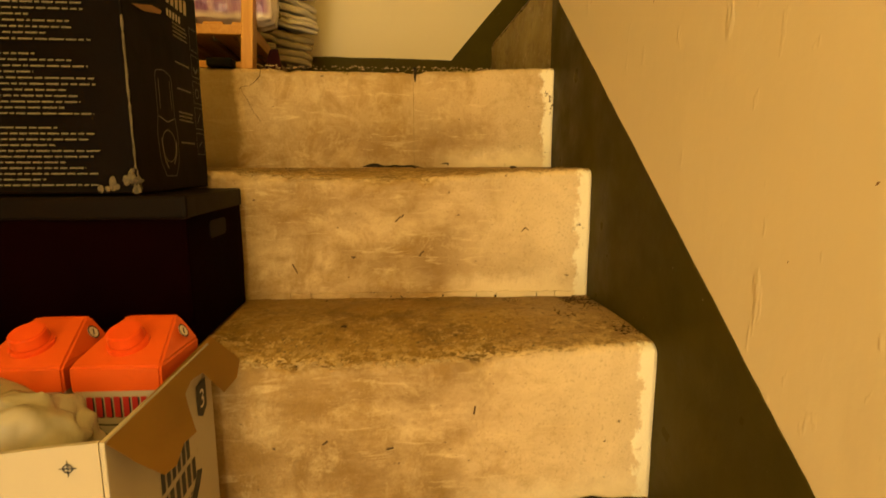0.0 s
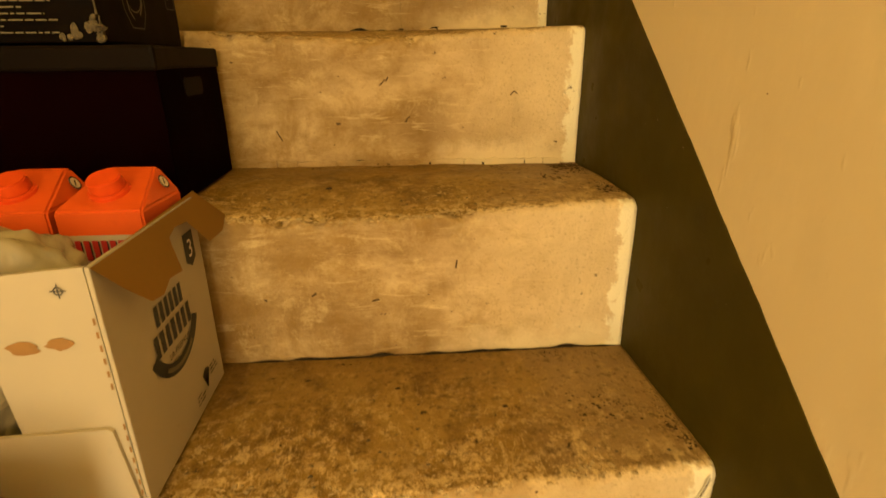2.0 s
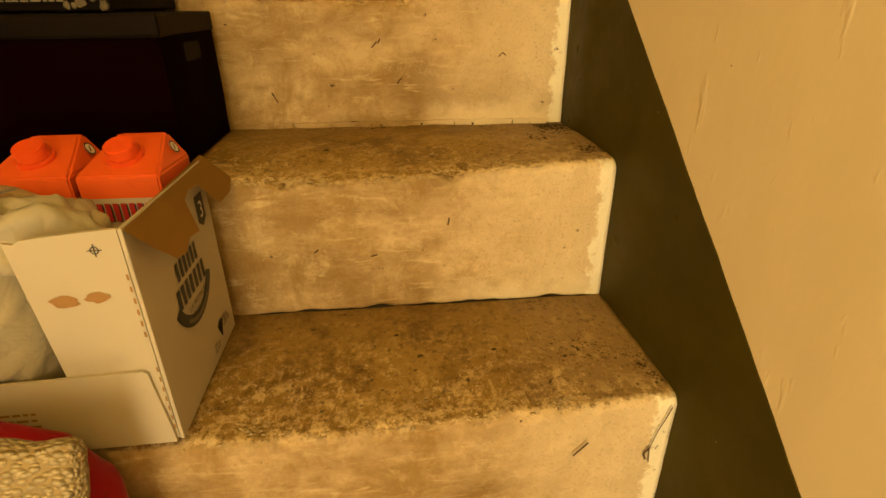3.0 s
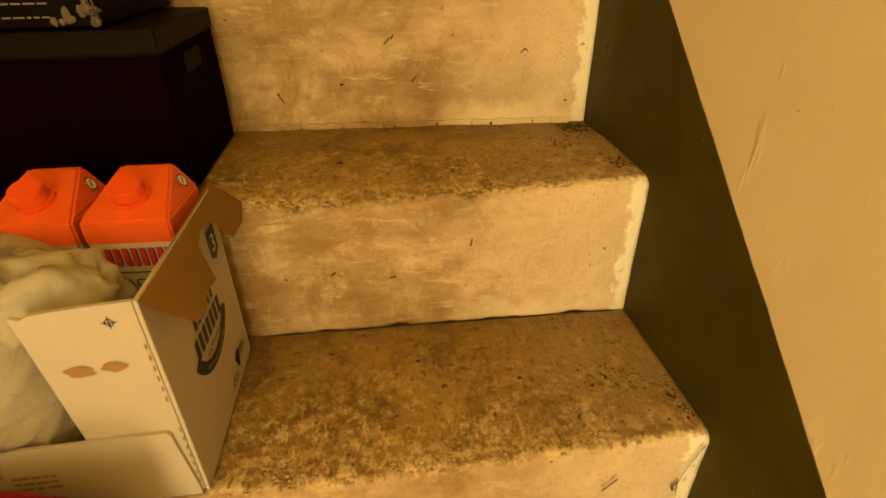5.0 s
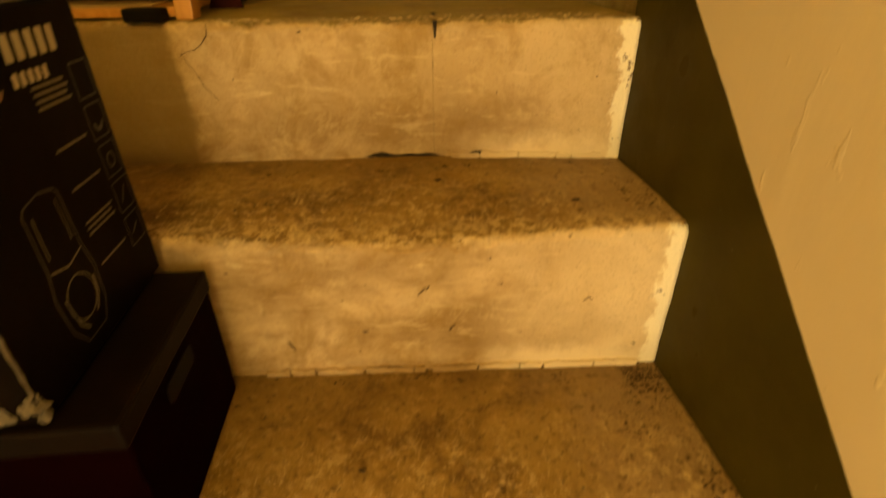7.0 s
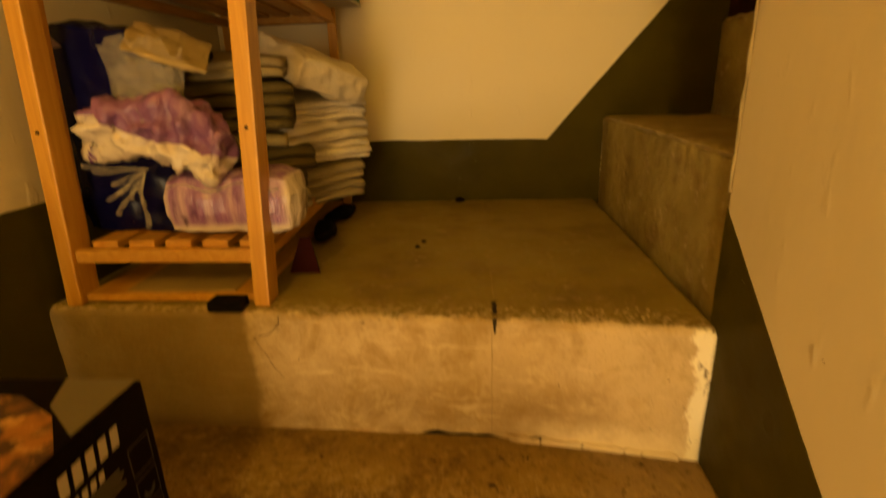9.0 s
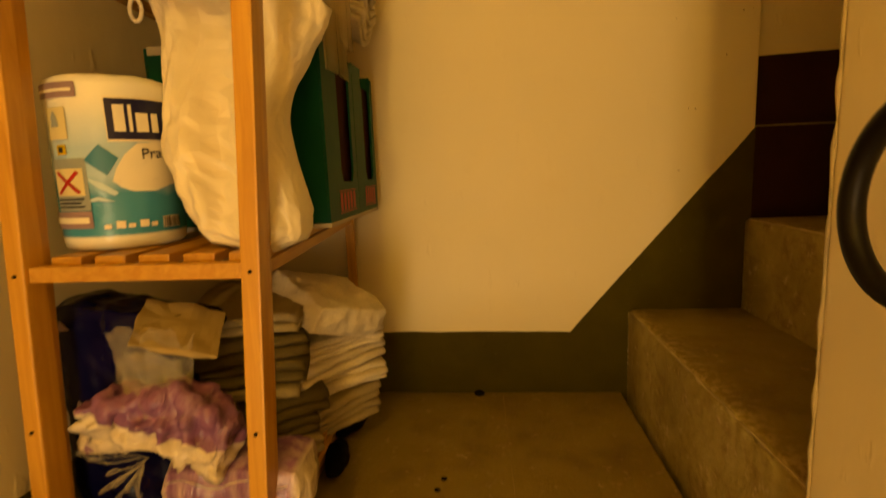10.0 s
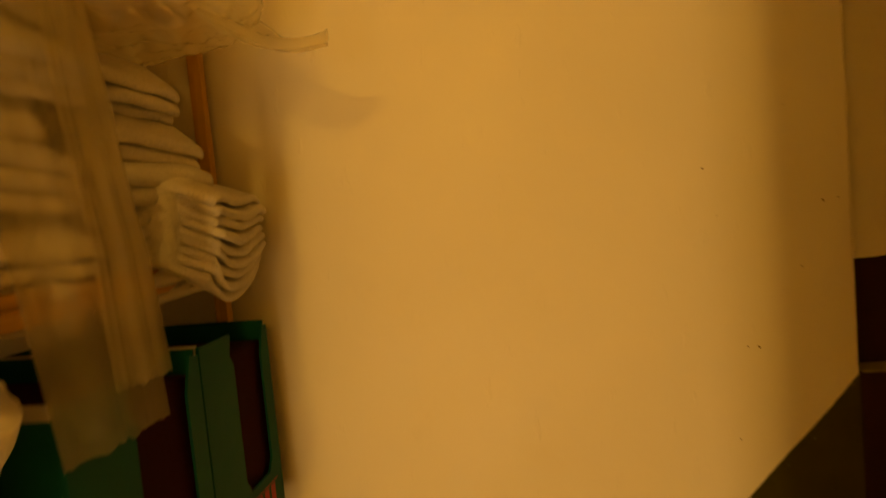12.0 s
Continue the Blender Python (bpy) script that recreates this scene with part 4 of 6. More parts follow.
# a red bag with knitwear on it, on the step below
red_bag = thing("red_bag", "red glossy bag leaning on the step", "bag")
part("bag_body", blob((-0.765, -0.303, -0.085), (0.168, 0.060, 0.182), 12.0, 0.008, 8, 0.005, 0.74, 5), RED_PLASTIC, red_bag, smooth=True)
part("seam", rumple(tube([(-0.640 + 0.032 * f, -0.352 + 0.022 * math.sin(3.1 * f), 0.060 - 0.17 * f) for f in [i / 30 for i in range(31)]], 0.003, 8), 0.001, 80, 4.0), RED_PLASTIC, red_bag, "raised red seam", smooth=True)
part("grey_tag", turned(blob((0, 0, 0), (0.008, 0.003, 0.022), 3.0, 0.001, 40, 0.0, 0.9, 3), pose(-0.598, -0.338, -0.015, -20, 18, 20)), WORN_CARD, red_bag, "grey oval tag", smooth=True)
knit = turned(rumple(fine_box(-0.155, 0.155, -0.013, 0.013, -0.062, 0.052, 0.008, 0.0125), 0.006, 13, 15.0, 0.003), pose(-0.752, -0.352, 0.062, -24, 4, 3))
tagged(link_mesh("knitted_scarf", knit, KNIT, True), "cream knitted scarf lying on the red bag", "scarf")


# ---- the pine shelf on the landing ----
def leaned(bm):
    """Shears the unit to fit the camera's view: front leaning, back skew to the wall."""
    for v in bm.verts:
        k = (v.co.y - 0.56) / 0.665
        across = (v.co.x + 0.958) / 0.307
        v.co.x += (1 - k) * 0.065 * (v.co.z - Z3) - 0.035 * k * across + 0.006 * k
    return bm


SHELVES = (0.740, 1.140, 1.556, 1.98)


def shelf_unit():
    t = thing("shelf_unit", "varnished pine slatted shelf unit on the landing", "shelf")
    XL, XR, YF, YB, TOP = -0.958, -0.651, 0.560, 1.225, 2.25
    for x in (XL, XR):
        for y in (YF, YB):
            part("post", leaned(box(x - 0.0125, x + 0.0125, y + 0.004, y + (0.049 if y < 1 else 0.024), Z3 - 0.001, TOP, 0.003)), PINE, t)
    for z in SHELVES:
        for y in (YF + 0.010, YB + 0.008):
            part("rail", leaned(box(XL + 0.013, XR - 0.013, y, y + 0.018, z - 0.010, z + 0.010, 0.002)), PINE_FLAT, t)
        for x in (XL, XR):
            part("side_rail", leaned(box(x - 0.009, x + 0.009, YF + 0.050, YB + 0.003, z - 0.012, z + 0.006, 0.002)), PINE_FLAT, t)
        for i in range(5):
            x = XL + 0.030 + i * 0.060
            part("slat", leaned(box(x, x + 0.042, YF + 0.028, YB + 0.006, z + 0.0065, z + 0.020, 0.002)), PINE_FLAT, t)
    part("base_board", leaned(box(XL + 0.0135, XR - 0.0135, YF + 0.016, YB - 0.002, Z3 + 0.003, Z3 + 0.016, 0.001)), PINE_FLAT, t, "thin plywood base board")
    # small discs stand in for dark clips and joint marks on the posts
    for x in (XL, XR):
        for z in (1.140, 0.93):
            bm = bmesh.new()
            bmesh.ops.create_cone(bm, cap_ends=True, segments=12, radius1=0.0024, radius2=0.0024, depth=0.004, matrix=pose(x, YF + 0.0035, z, 90))
            part("post_fitting", leaned(bm), DARK, t, "small dark fitting on the post")


shelf_unit()
for x, y, s in ((-0.700, 0.552, 1.0),):
    tagged(link_mesh("block", rumple(fine_box(x - 0.026 * s, x + 0.026 * s, y - 0.012, y + 0.020, Z3, Z3 + 0.017, 0.01, 0.003), 0.0012, 40, x), DARK), "small black block beside the shelf foot", "block")
tagged(link_mesh("paper_sheet", rumple(fine_box(-0.88, -0.70, 0.584, 0.80, Z3 + 0.0165, Z3 + 0.0185, 0.02, 0.0005), 0.0008, 14, 1.0), PAPER), "yellowed paper sheet on the base board", "paper")
for x, y, a in ((-0.655, 0.93, 12), (-0.660, 1.08, -10)):
    shoe = blob((0, 0, 0.014), (0.024, 0.070, 0.014), 3.0 + x, 0.006, 22, 0.0, 0.9, 4)
    ob = tagged(link_mesh("slipper", shoe, DARK, True), "black slipper lying under the shelf", "slipper", "slippers under the shelf")
    ob.matrix_basis = pose(x, y, Z3 + 0.003, 0, 0, a)
tagged(link_mesh("brown_scrap", slab([(-0.655, 0.662), (-0.60, 0.662), (-0.612, 0.73), (-0.63, 0.728)], 1, 0.70, 0.704), MAROON), "dark red cardboard scrap beside the shelf", "cardboard")

# lowest shelf: packs and towels
FLOOR1 = SHELVES[0] + 0.0205
pack = rumple(fine_box(-0.968, -0.800, 0.640, 0.730, FLOOR1, FLOOR1 + 0.325, 0.006, 0.022), 0.005, 11, 6.0, 0.003)
for v in pack.verts:
    v.co.z = FLOOR1 + (v.co.z - FLOOR1) * (1 - 0.55 * max(0.0, v.co.x + 0.93))
navy = thing("navy_pack", "navy glossy plastic pack standing on the shelf", "pack")
part("wrapping", crumple(pack, 0.005, 22, 1.0), NAVY, navy, smooth=True)
for a, b in ((0.020, 0.285), (0.030, 0.165)):
    part("print", patches([[(a, b), (a + 0.020, b + 0.002), (a + 0.006, b + 0.017)]], (-0.968, 0.634, FLOOR1), (1, 0, 0), (0, 0, 1)), DULL_LILAC, navy, "pale printed triangle")


def banded_wrap():
    """Film printed lilac above and white below, the border askew, purple lines in the white."""
    m = Mat("lilac_and_white_wrapping", 0.2, 0, 0.5)
    x, z = m.axis(0), m.axis(2)
    level = m.maths("ADD", z, m.maths("MULTIPLY", m.maths("SUBTRACT", m.noise(16, 3, 0.5, None, 0.4), 0.5), 0.055))
    c = m.mix(m.ramp(level, -0.012, -0.009), (0.64, 0.55, 0.45), (0.23, 0.095, 0.22))
    c = m.mix(m.maths("MULTIPLY", m.ramp(m.noise(30, 4, 0.6, m.stretch(1, 1, 0.3)), 0.55, 0.70), 0.6), c, (0.36, 0.22, 0.33))
    c = m.mix(m.maths("MULTIPLY", m.ramp(m.noise(24, 3, 0.5, None, 1.0), 0.62, 0.66), m.ramp(level, 0.0, -0.02)), c, (0.20, 0.08, 0.22))
    m.colour(c).bump(m.noise(20, 4, 0.6, None, 1.0), 0.8, 0.012)
    return m.bump(m.noise(60, 3), 0.5, 0.004).m


def roll_pack_wrap():
    """Thin film over paper rolls: lilac print that leaves the rounded rim white."""
    m = Mat("lilac_roll_wrapping", 0.22, 0, 0.5)
    x, z = m.axis(0), m.axis(2)
    wobble = m.maths("MULTIPLY", m.maths("SUBTRACT", m.noise(14, 3), 0.5), 0.012)
    rim = m.ramp(m.maths("ADD", z, wobble), -0.036, -0.026)
    rim = m.maths("MULTIPLY", rim, m.ramp(m.maths("ADD", m.maths("ABSOLUTE", x, 0.0), wobble), 0.098, 0.086))
    print_ = m.mix(m.ramp(m.noise(40, 4, 0.6, m.stretch(1, 1, 0.12)), 0.42, 0.66), (0.27, 0.12, 0.29), (0.52, 0.35, 0.45))
    print_ = m.mix(m.maths("MULTIPLY", m.ramp(m.noise(26, 5, 0.6, m.stretch(1, 1, 0.5)), 0.50, 0.66), m.ramp(m.maths("ABSOLUTE", z, 0.0), 0.030, 0.012)), print_, (0.10, 0.03, 0.10))
    m.colour(m.mix(rim, (0.66, 0.56, 0.47), print_))
    m.bump(m.noise(34, 4, 0.6, m.stretch(1, 1, 0.15)), 0.7, 0.008)
    return m.bump(m.noise(60, 3), 0.4, 0.003).m


roll_pack = rumple(fine_box(-0.104, 0.104, -0.058, 0.058, -0.049, 0.049, 0.007, 0.036), 0.004, 16, 21.0, 0.002)
for v in roll_pack.verts:
    pinch = math.exp(-(v.co.x / 0.020) ** 2)
    v.co.y *= 1 - 0.16 * pinch
    v.co.z *= 1 - 0.06 * pinch
rolls = thing("paper_pack", "lilac wrapped paper roll pack on the shelf", "pack", "wrapped paper packs on the shelf")
part("wrapping", roll_pack, roll_pack_wrap(), rolls, smooth=True)
part("seam", rumple(tube([(-0.085 + 0.17 * i / 40, -0.060, 0.030 + 0.006 * math.sin(i * 0.3)) for i in range(41)], 0.0022, 6), 0.0015, 60, 3.0), CLEAR, rolls, "gathered clear film seam", smooth=True)
rolls.matrix_basis = pose(-0.700, 0.650, FLOOR1 + 0.051, 0, 0, 2)

torn_pack = rumple(fine_box(-0.092, 0.092, -0.026, 0.026, -0.036, 0.032, 0.0045, 0.010), 0.004, 13, 27.0, 0.013)
for v in torn_pack.verts:
    p = v.co.copy()
    v.co.z += 0.018 * math.sin(p.x * 30 + 0.6) * (0.3 + 8 * max(0.0, p.z)) - 1.8 * p.x ** 2
    v.co += Vector((0.006 * n3(p.z, p.x, 1, 34), 0.008 * (1 - 2.4 * abs(n3(p.x, 0, p.z * 0.4, 34))), 0.006 * n3(p.x, p.z, 2, 40)))
torn = thing("paper_pack", "torn lilac and white paper pack", "pack", "wrapped paper packs on the shelf")
part("wrapping", crumple(torn_pack, 0.014, 34, 3.0), banded_wrap(), torn, smooth=True)
torn.matrix_basis = pose(-0.788, 0.612, FLOOR1 + 0.165, -6, 17, 4)


def wisp(x0, x1, z0, z1, y, seed, deep):
    """A sheet of thin film, crushed into sharp creases, with a torn upper edge."""
    bm = bmesh.new()
    n = 34
    grid = []
    for i in range(n + 1):
        row = []
        for j in range(n + 1):
            u, w = i / n, j / n
            top = z1 - 0.035 * abs(n3(u * 2.5, seed, 0, 2.0)) - 0.05 * (u - 0.45) ** 2
            x, z = x0 + (x1 - x0) * (0.12 * (1 - w) + u * (0.76 + 0.24 * w)), z0 + (top - z0) * w
            crease = deep * (1 - 2.6 * abs(n3(x, z * 0.6, seed, 26))) + 0.5 * deep * (1 - 2.6 * abs(n3(x * 0.7 + z, z, seed + 2, 48)))
            row.append(bm.verts.new((x + 0.3 * crease, y - crease - 0.02 * math.sin(math.pi * u), z)))
        grid.append(row)
    for i in range(n):
        for j in range(n):
            bm.faces.new((grid[i][j], grid[i + 1][j], grid[i + 1][j + 1], grid[i][j + 1]))
    return bm


wrap_top = thing("clear_film", "crinkled clear plastic film on the packs", "film")
part("film_layer", wisp(-0.872, -0.742, FLOOR1 + 0.175, FLOOR1 + 0.300, 0.634, 3.0, 0.010), CLEAR, wrap_top)
part("film_layer", wisp(-0.850, -0.752, FLOOR1 + 0.172, FLOOR1 + 0.268, 0.620, 8.0, 0.012), CLEAR, wrap_top)
torn_film = thing("torn_film", "torn clear film hanging off the navy pack", "film")
rng = random.Random(5)
for k in range(9):
    a = radians(176 + k * 11 + rng.uniform(-5, 5))
    c = Vector((-0.816, 0.606, FLOOR1 + 0.108))
    reach = rng.uniform(0.065, 0.125) * (1 - 0.25 * abs(math.sin(a)))
    bm = bmesh.new()
    rows_ = []
    for i in range(9):
        q = i / 8
        mid = c + Vector((reach * q * math.cos(a), 0.006 * math.sin(q * 7 + k) - 0.002 * k % 3, reach * q * math.sin(a)))
        side = Vector((-math.sin(a), 0.25, math.cos(a))) * (0.0010 + 0.0040 * q * rng.uniform(0.5, 1.1))
        rows_.append((bm.verts.new(mid - side), bm.verts.new(mid + Vector((0, -0.004 * q, 0))), bm.verts.new(mid + side)))
    for p, q in zip(rows_, rows_[1:]):
        bm.faces.new((p[0], p[1], q[1], q[0]))
        bm.faces.new((p[1], p[2], q[2], q[1]))
    bmesh.ops.solidify(bm, geom=bm.faces[:], thickness=0.0008)
    part("film_strip", bm, CLEAR, torn_film)

CLOTH_LABEL, CLOTH_GROUP = "olive brown folded cloth in an untidy stack", "cloths on the lower shelf"
rng = random.Random(17)
z = FLOOR1 + 0.001
for k in range(7):
    n, deep = rng.choice((1, 2, 2)), rng.uniform(0.016, 0.022)
    ob = tagged(link_mesh("folded_cloth", folded_towel(0.19, 0.19, n, deep, 160.0 + 3 * k, 0.012), OLIVE_CLOTH if k % 3 else TOWEL_SHADED, True), CLOTH_LABEL, "cloth", CLOTH_GROUP)
    ob.matrix_basis = pose(-0.765 + rng.uniform(-0.012, 0.012), 0.835 + rng.uniform(-0.012, 0.012), z, 0, rng.uniform(-2, 5), -60 + rng.uniform(-22, 22))
    z += n * deep + 0.005
cap = blob((-0.80, 0.70, FLOOR1 + 0.277), (0.055, 0.05, 0.018), 38.0, 0.008, 24, 0.004, 0.9)
tagged(link_mesh("dark_cloth", cap, DARK, True), "black cloth on top of the packs", "cloth")
tagged(link_mesh("paper_sheet", rumple(turned(fine_box(-0.055, 0.055, -0.045, 0.045, 0, 0.0015, 0.009, 0.0004), pose(-0.775, 0.652, FLOOR1 + 0.283, 30, 18, 25)), 0.012, 13, 2.0), PAPER), "crumpled yellowed paper lying on the packs", "paper")


def towel(x, y, z, length, width, layers, layer, seed, turn, material, label, group, droop=0.0, tilt=0.0):
    ob = tagged(link_mesh("folded_towel", folded_towel(length, width, layers, layer, seed, droop), material, True), label, "towel", group)
    ob.matrix_basis = pose(x, y, z, 0, tilt, turn)


for k, (x, y, z, n) in enumerate(((-0.702, 0.955, FLOOR1 + 0.002, 2), (-0.694, 0.940, FLOOR1 + 0.046, 2), (-0.680, 0.955, FLOOR1 + 0.090, 3), (-0.676, 0.940, FLOOR1 + 0.134, 2), (-0.680, 0.930, FLOOR1 + 0.176, 3))):
    towel(x, y, z, 0.155, 0.22, n, 0.040 / n, 50.0 + k * 3, -40 + 9 * (k % 2) - 4 * (k % 3), TOWEL if k > 1 else TOWEL_SHADED, "white folded towel stacked on the shelf edge", "towels on the lower shelf", 0.018, 6)
top_towel = rumple(turned(fine_box(-0.080, 0.080, -0.085, 0.085, 0, 0.058, 0.007, 0.024), pose(-0.652, 0.905, FLOOR1 + 0.226, -16, 20, -38)), 0.007, 24, 44.0, 0.004)
tagged(link_mesh("white_cloth", top_towel, TOWEL, True), "white crumpled cloth on the towel stack", "cloth")
for k, z in enumerate((0.0, 0.045, 0.09, 0.135)):
    towel(-0.745, 1.06, FLOOR1 + 0.002 + z, 0.22, 0.24, 3, 0.014, 70.0 + k, -5 + 5 * k, TOWEL_SHADED, "beige folded towel stacked on the shelf", "towels on the lower shelf", 0.01)

# middle shelf
FLOOR2 = SHELVES[1] + 0.0205


def roll_print():
    m = Mat("kitchen_roll_wrap", 0.26, 0, 0.5)
    z = m.axis(2)
    white, pale, teal = (0.82, 0.80, 0.75), (0.40, 0.56, 0.74), (0.045, 0.27, 0.46)
    wave = m.maths("ADD", z, m.maths("MULTIPLY", m.maths("SUBTRACT", m.noise(11, 3, 0.5), 0.5), 0.06))
    c = m.mix(m.ramp(z, 0.018, 0.022), white, teal)
    c = m.mix(m.ramp(wave, 0.075, 0.098), c, pale)
    c = m.mix(m.ramp(wave, 0.135, 0.20), c, white)
    return m.colour(c).bump(m.noise(18, 4), 0.3, 0.006).m


def kitchen_roll():
    t = thing("kitchen_roll", "large kitchen roll in white and blue wrapping", "kitchen roll")
    R, H = 0.079, 0.234
    bm = bmesh.new()
    prof = [(0.022, 0.0), (R - 0.012, 0.0), (R - 0.003, 0.004), (R, 0.014)] + [(R, 0.014 + (H - 0.028) * i / 16) for i in range(1, 17)] + [(R - 0.003, H - 0.004), (R - 0.014, H), (0.022, H - 0.003)]
    rings = []
    for r, z in prof:
        rings.append([bm.verts.new((r * math.cos(a), r * math.sin(a), z + 0.0015 * n3(math.cos(a), math.sin(a), z * 9, 3))) for a in [2 * math.pi * k / 64 for k in range(64)]])
    for a, b in zip(rings, rings[1:]):
        for k in range(64):
            bm.faces.new((a[k], a[(k + 1) % 64], b[(k + 1) % 64], b[k])).smooth = True
    bm.faces.new(rings[0][::-1])
    bm.faces.new(rings[-1])
    part("wrapping", rumple(bm, 0.0012, 26, 2.0), roll_print(), t)

    def wrap(name, a0, a1, z0, z1, material, lift, label="", under=None):
        b = bmesh.new()
        n = 10
        lo = [b.verts.new(((R + lift) * math.cos(radians(a0 + (a1 - a0) * i / n)), (R + lift) * math.sin(radians(a0 + (a1 - a0) * i / n)), z0)) for i in range(n + 1)]
        hi = [b.verts.new(((R + lift) * math.cos(radians(a0 + (a1 - a0) * i / n)), (R + lift) * math.sin(radians(a0 + (a1 - a0) * i / n)), z1)) for i in range(n + 1)]
        for i in range(n):
            b.faces.new((lo[i], lo[i + 1], hi[i + 1], hi[i]))
        return part(name, b, material, under or t, label)
    def drawn(name, points, material, lift, label=""):
        """A printed shape: an outline in degrees round the roll and metres up it."""
        b = bmesh.new()
        b.faces.new([b.verts.new((radians(a) * R, z, 0)) for a, z in points])
        bmesh.ops.triangulate(b, faces=b.faces[:])
        for _ in range(3):
            bmesh.ops.subdivide_edges(b, edges=b.edges[:], cuts=1, use_grid_fill=True)
        for v in b.verts:
            a = v.co.x / R
            v.co = Vector(((R + lift) * math.cos(a), (R + lift) * math.sin(a), v.co.y))
        return part(name, b, material, t, label)
    wrap("logo_rim", -70, -10, 0.145, 0.204, WHITE_INK, 0.002)
    panel = wrap("logo_panel", -69, -11, 0.148, 0.201, NAVY_PRINT, 0.003, "navy logo panel")
    for k, (a0, wide, z1) in enumerate(((-63, 9, 0.193), (-51, 3, 0.193), (-45, 11, 0.183), (-31, 7, 0.183))):
        wrap("logo_lettering", a0, a0 + wide, 0.158, z1, WHITE_INK, 0.004, under=panel)
    drawn("swoosh", [(-70, 0.094), (-66, 0.110), (-58, 0.128), (-46, 0.143), (-20, 0.146), (0, 0.140), (0, 0.088), (-16, 0.086), (-34, 0.078), (-54, 0.079), (-64, 0.085)], WHITE_INK, 0.0016, "white printed swoosh")
    drawn("diamond", [(-92, 0.122), (-78, 0.142), (-63, 0.124), (-74, 0.101)], TEAL_PRINT, 0.0020, "teal printed diamond")
    drawn("streak", [(-94, 0.100), (-84, 0.086), (-70, 0.074), (-66, 0.078), (-80, 0.092)], PALE_BLUE, 0.0018, "pale blue streak")
    drawn("streak", [(-100, 0.066), (-84, 0.074), (-70, 0.066), (-84, 0.068)], PALE_BLUE, 0.0018, "pale blue streak")
    for z0, z1 in ((0.203, 0.222), (0.032, 0.055)):
        wrap("tag", -141, -91, z0, z1, DULL_LILAC, 0.002)
        wrap("tag_line", -138, -94, z0 + 0.007, z1 - 0.008, WHITE_INK, 0.003)
    wrap("certificate", -128, -104, 0.150, 0.191, PALE_TAG, 0.002)
    drawn("tree_mark", [(-121, 0.166), (-111, 0.166), (-113, 0.180), (-116, 0.187), (-120, 0.179)], GREY_TAG, 0.0032)
    wrap("certificate", -119, -108, 0.130, 0.143, YELLOW_TAG, 0.002)
    wrap("certificate_mark", -116, -111, 0.133, 0.140, INK, 0.003)
    wrap("certificate", -129, -91, 0.056, 0.125, GREY_TAG, 0.002)
    wrap("certificate_photo", -126, -94, 0.076, 0.112, PALE_TAG, 0.003)
    drawn("red_cross", [(-123, 0.080), (-120, 0.078), (-97, 0.106), (-100, 0.109)], RED_INK, 0.0042)
    drawn("red_cross", [(-123, 0.107), (-120, 0.109), (-97, 0.081), (-100, 0.078)], RED_INK, 0.0042)
    for k in range(3):
        wrap("certificate_text", -126, -96 - 3 * (k % 2), 0.060 + 0.005 * k, 0.0625 + 0.005 * k, INK, 0.003)
    code = wrap("barcode_panel", -30, -8, 0.026, 0.042, WHITE_INK, 0.002)
    for k in range(9):
        wrap("barcode_line", -29 + 2.3 * k, -28 + 2.3 * k + 0.4 * (k % 3), 0.027, 0.041, INK, 0.003, under=code)
    for k in range(5):
        wrap("small_print", -82 + 10 * k, -76 + 10 * k + 2 * (k % 2), 0.030, 0.036 + 0.004 * (k % 2), WHITE_INK, 0.002)
    slogan = text_mesh("Pratico", 0.021, Matrix.Identity(4))
    for v in slogan.verts:
        a = radians(-22) + v.co.x / R
        v.co = Vector(((R + 0.003) * math.cos(a), (R + 0.003) * math.sin(a), 0.124 + 0.08 * (v.co.x) + v.co.y))
    part("slogan", slogan, INK, t)
    t.matrix_basis = pose(-0.870, 0.700, FLOOR2, 0, 0, 10)


NAVY_PRINT = plain("navy_print", (0.012, 0.012, 0.06), 0.3, 0.1)
PALE_TAG = plain("pale_yellow_print", (0.68, 0.60, 0.36), 0.5, 0.1)
GREY_TAG = plain("grey_blue_print", (0.30, 0.34, 0.36), 0.5, 0.2)
TEAL_PRINT = plain("teal_print", (0.03, 0.20, 0.36), 0.3, 0.15)
PALE_BLUE = plain("pale_blue_print", (0.50, 0.66, 0.80), 0.3, 0.1)
YELLOW_TAG = plain("yellow_print", (0.55, 0.38, 0.02), 0.5, 0.1)
kitchen_roll()


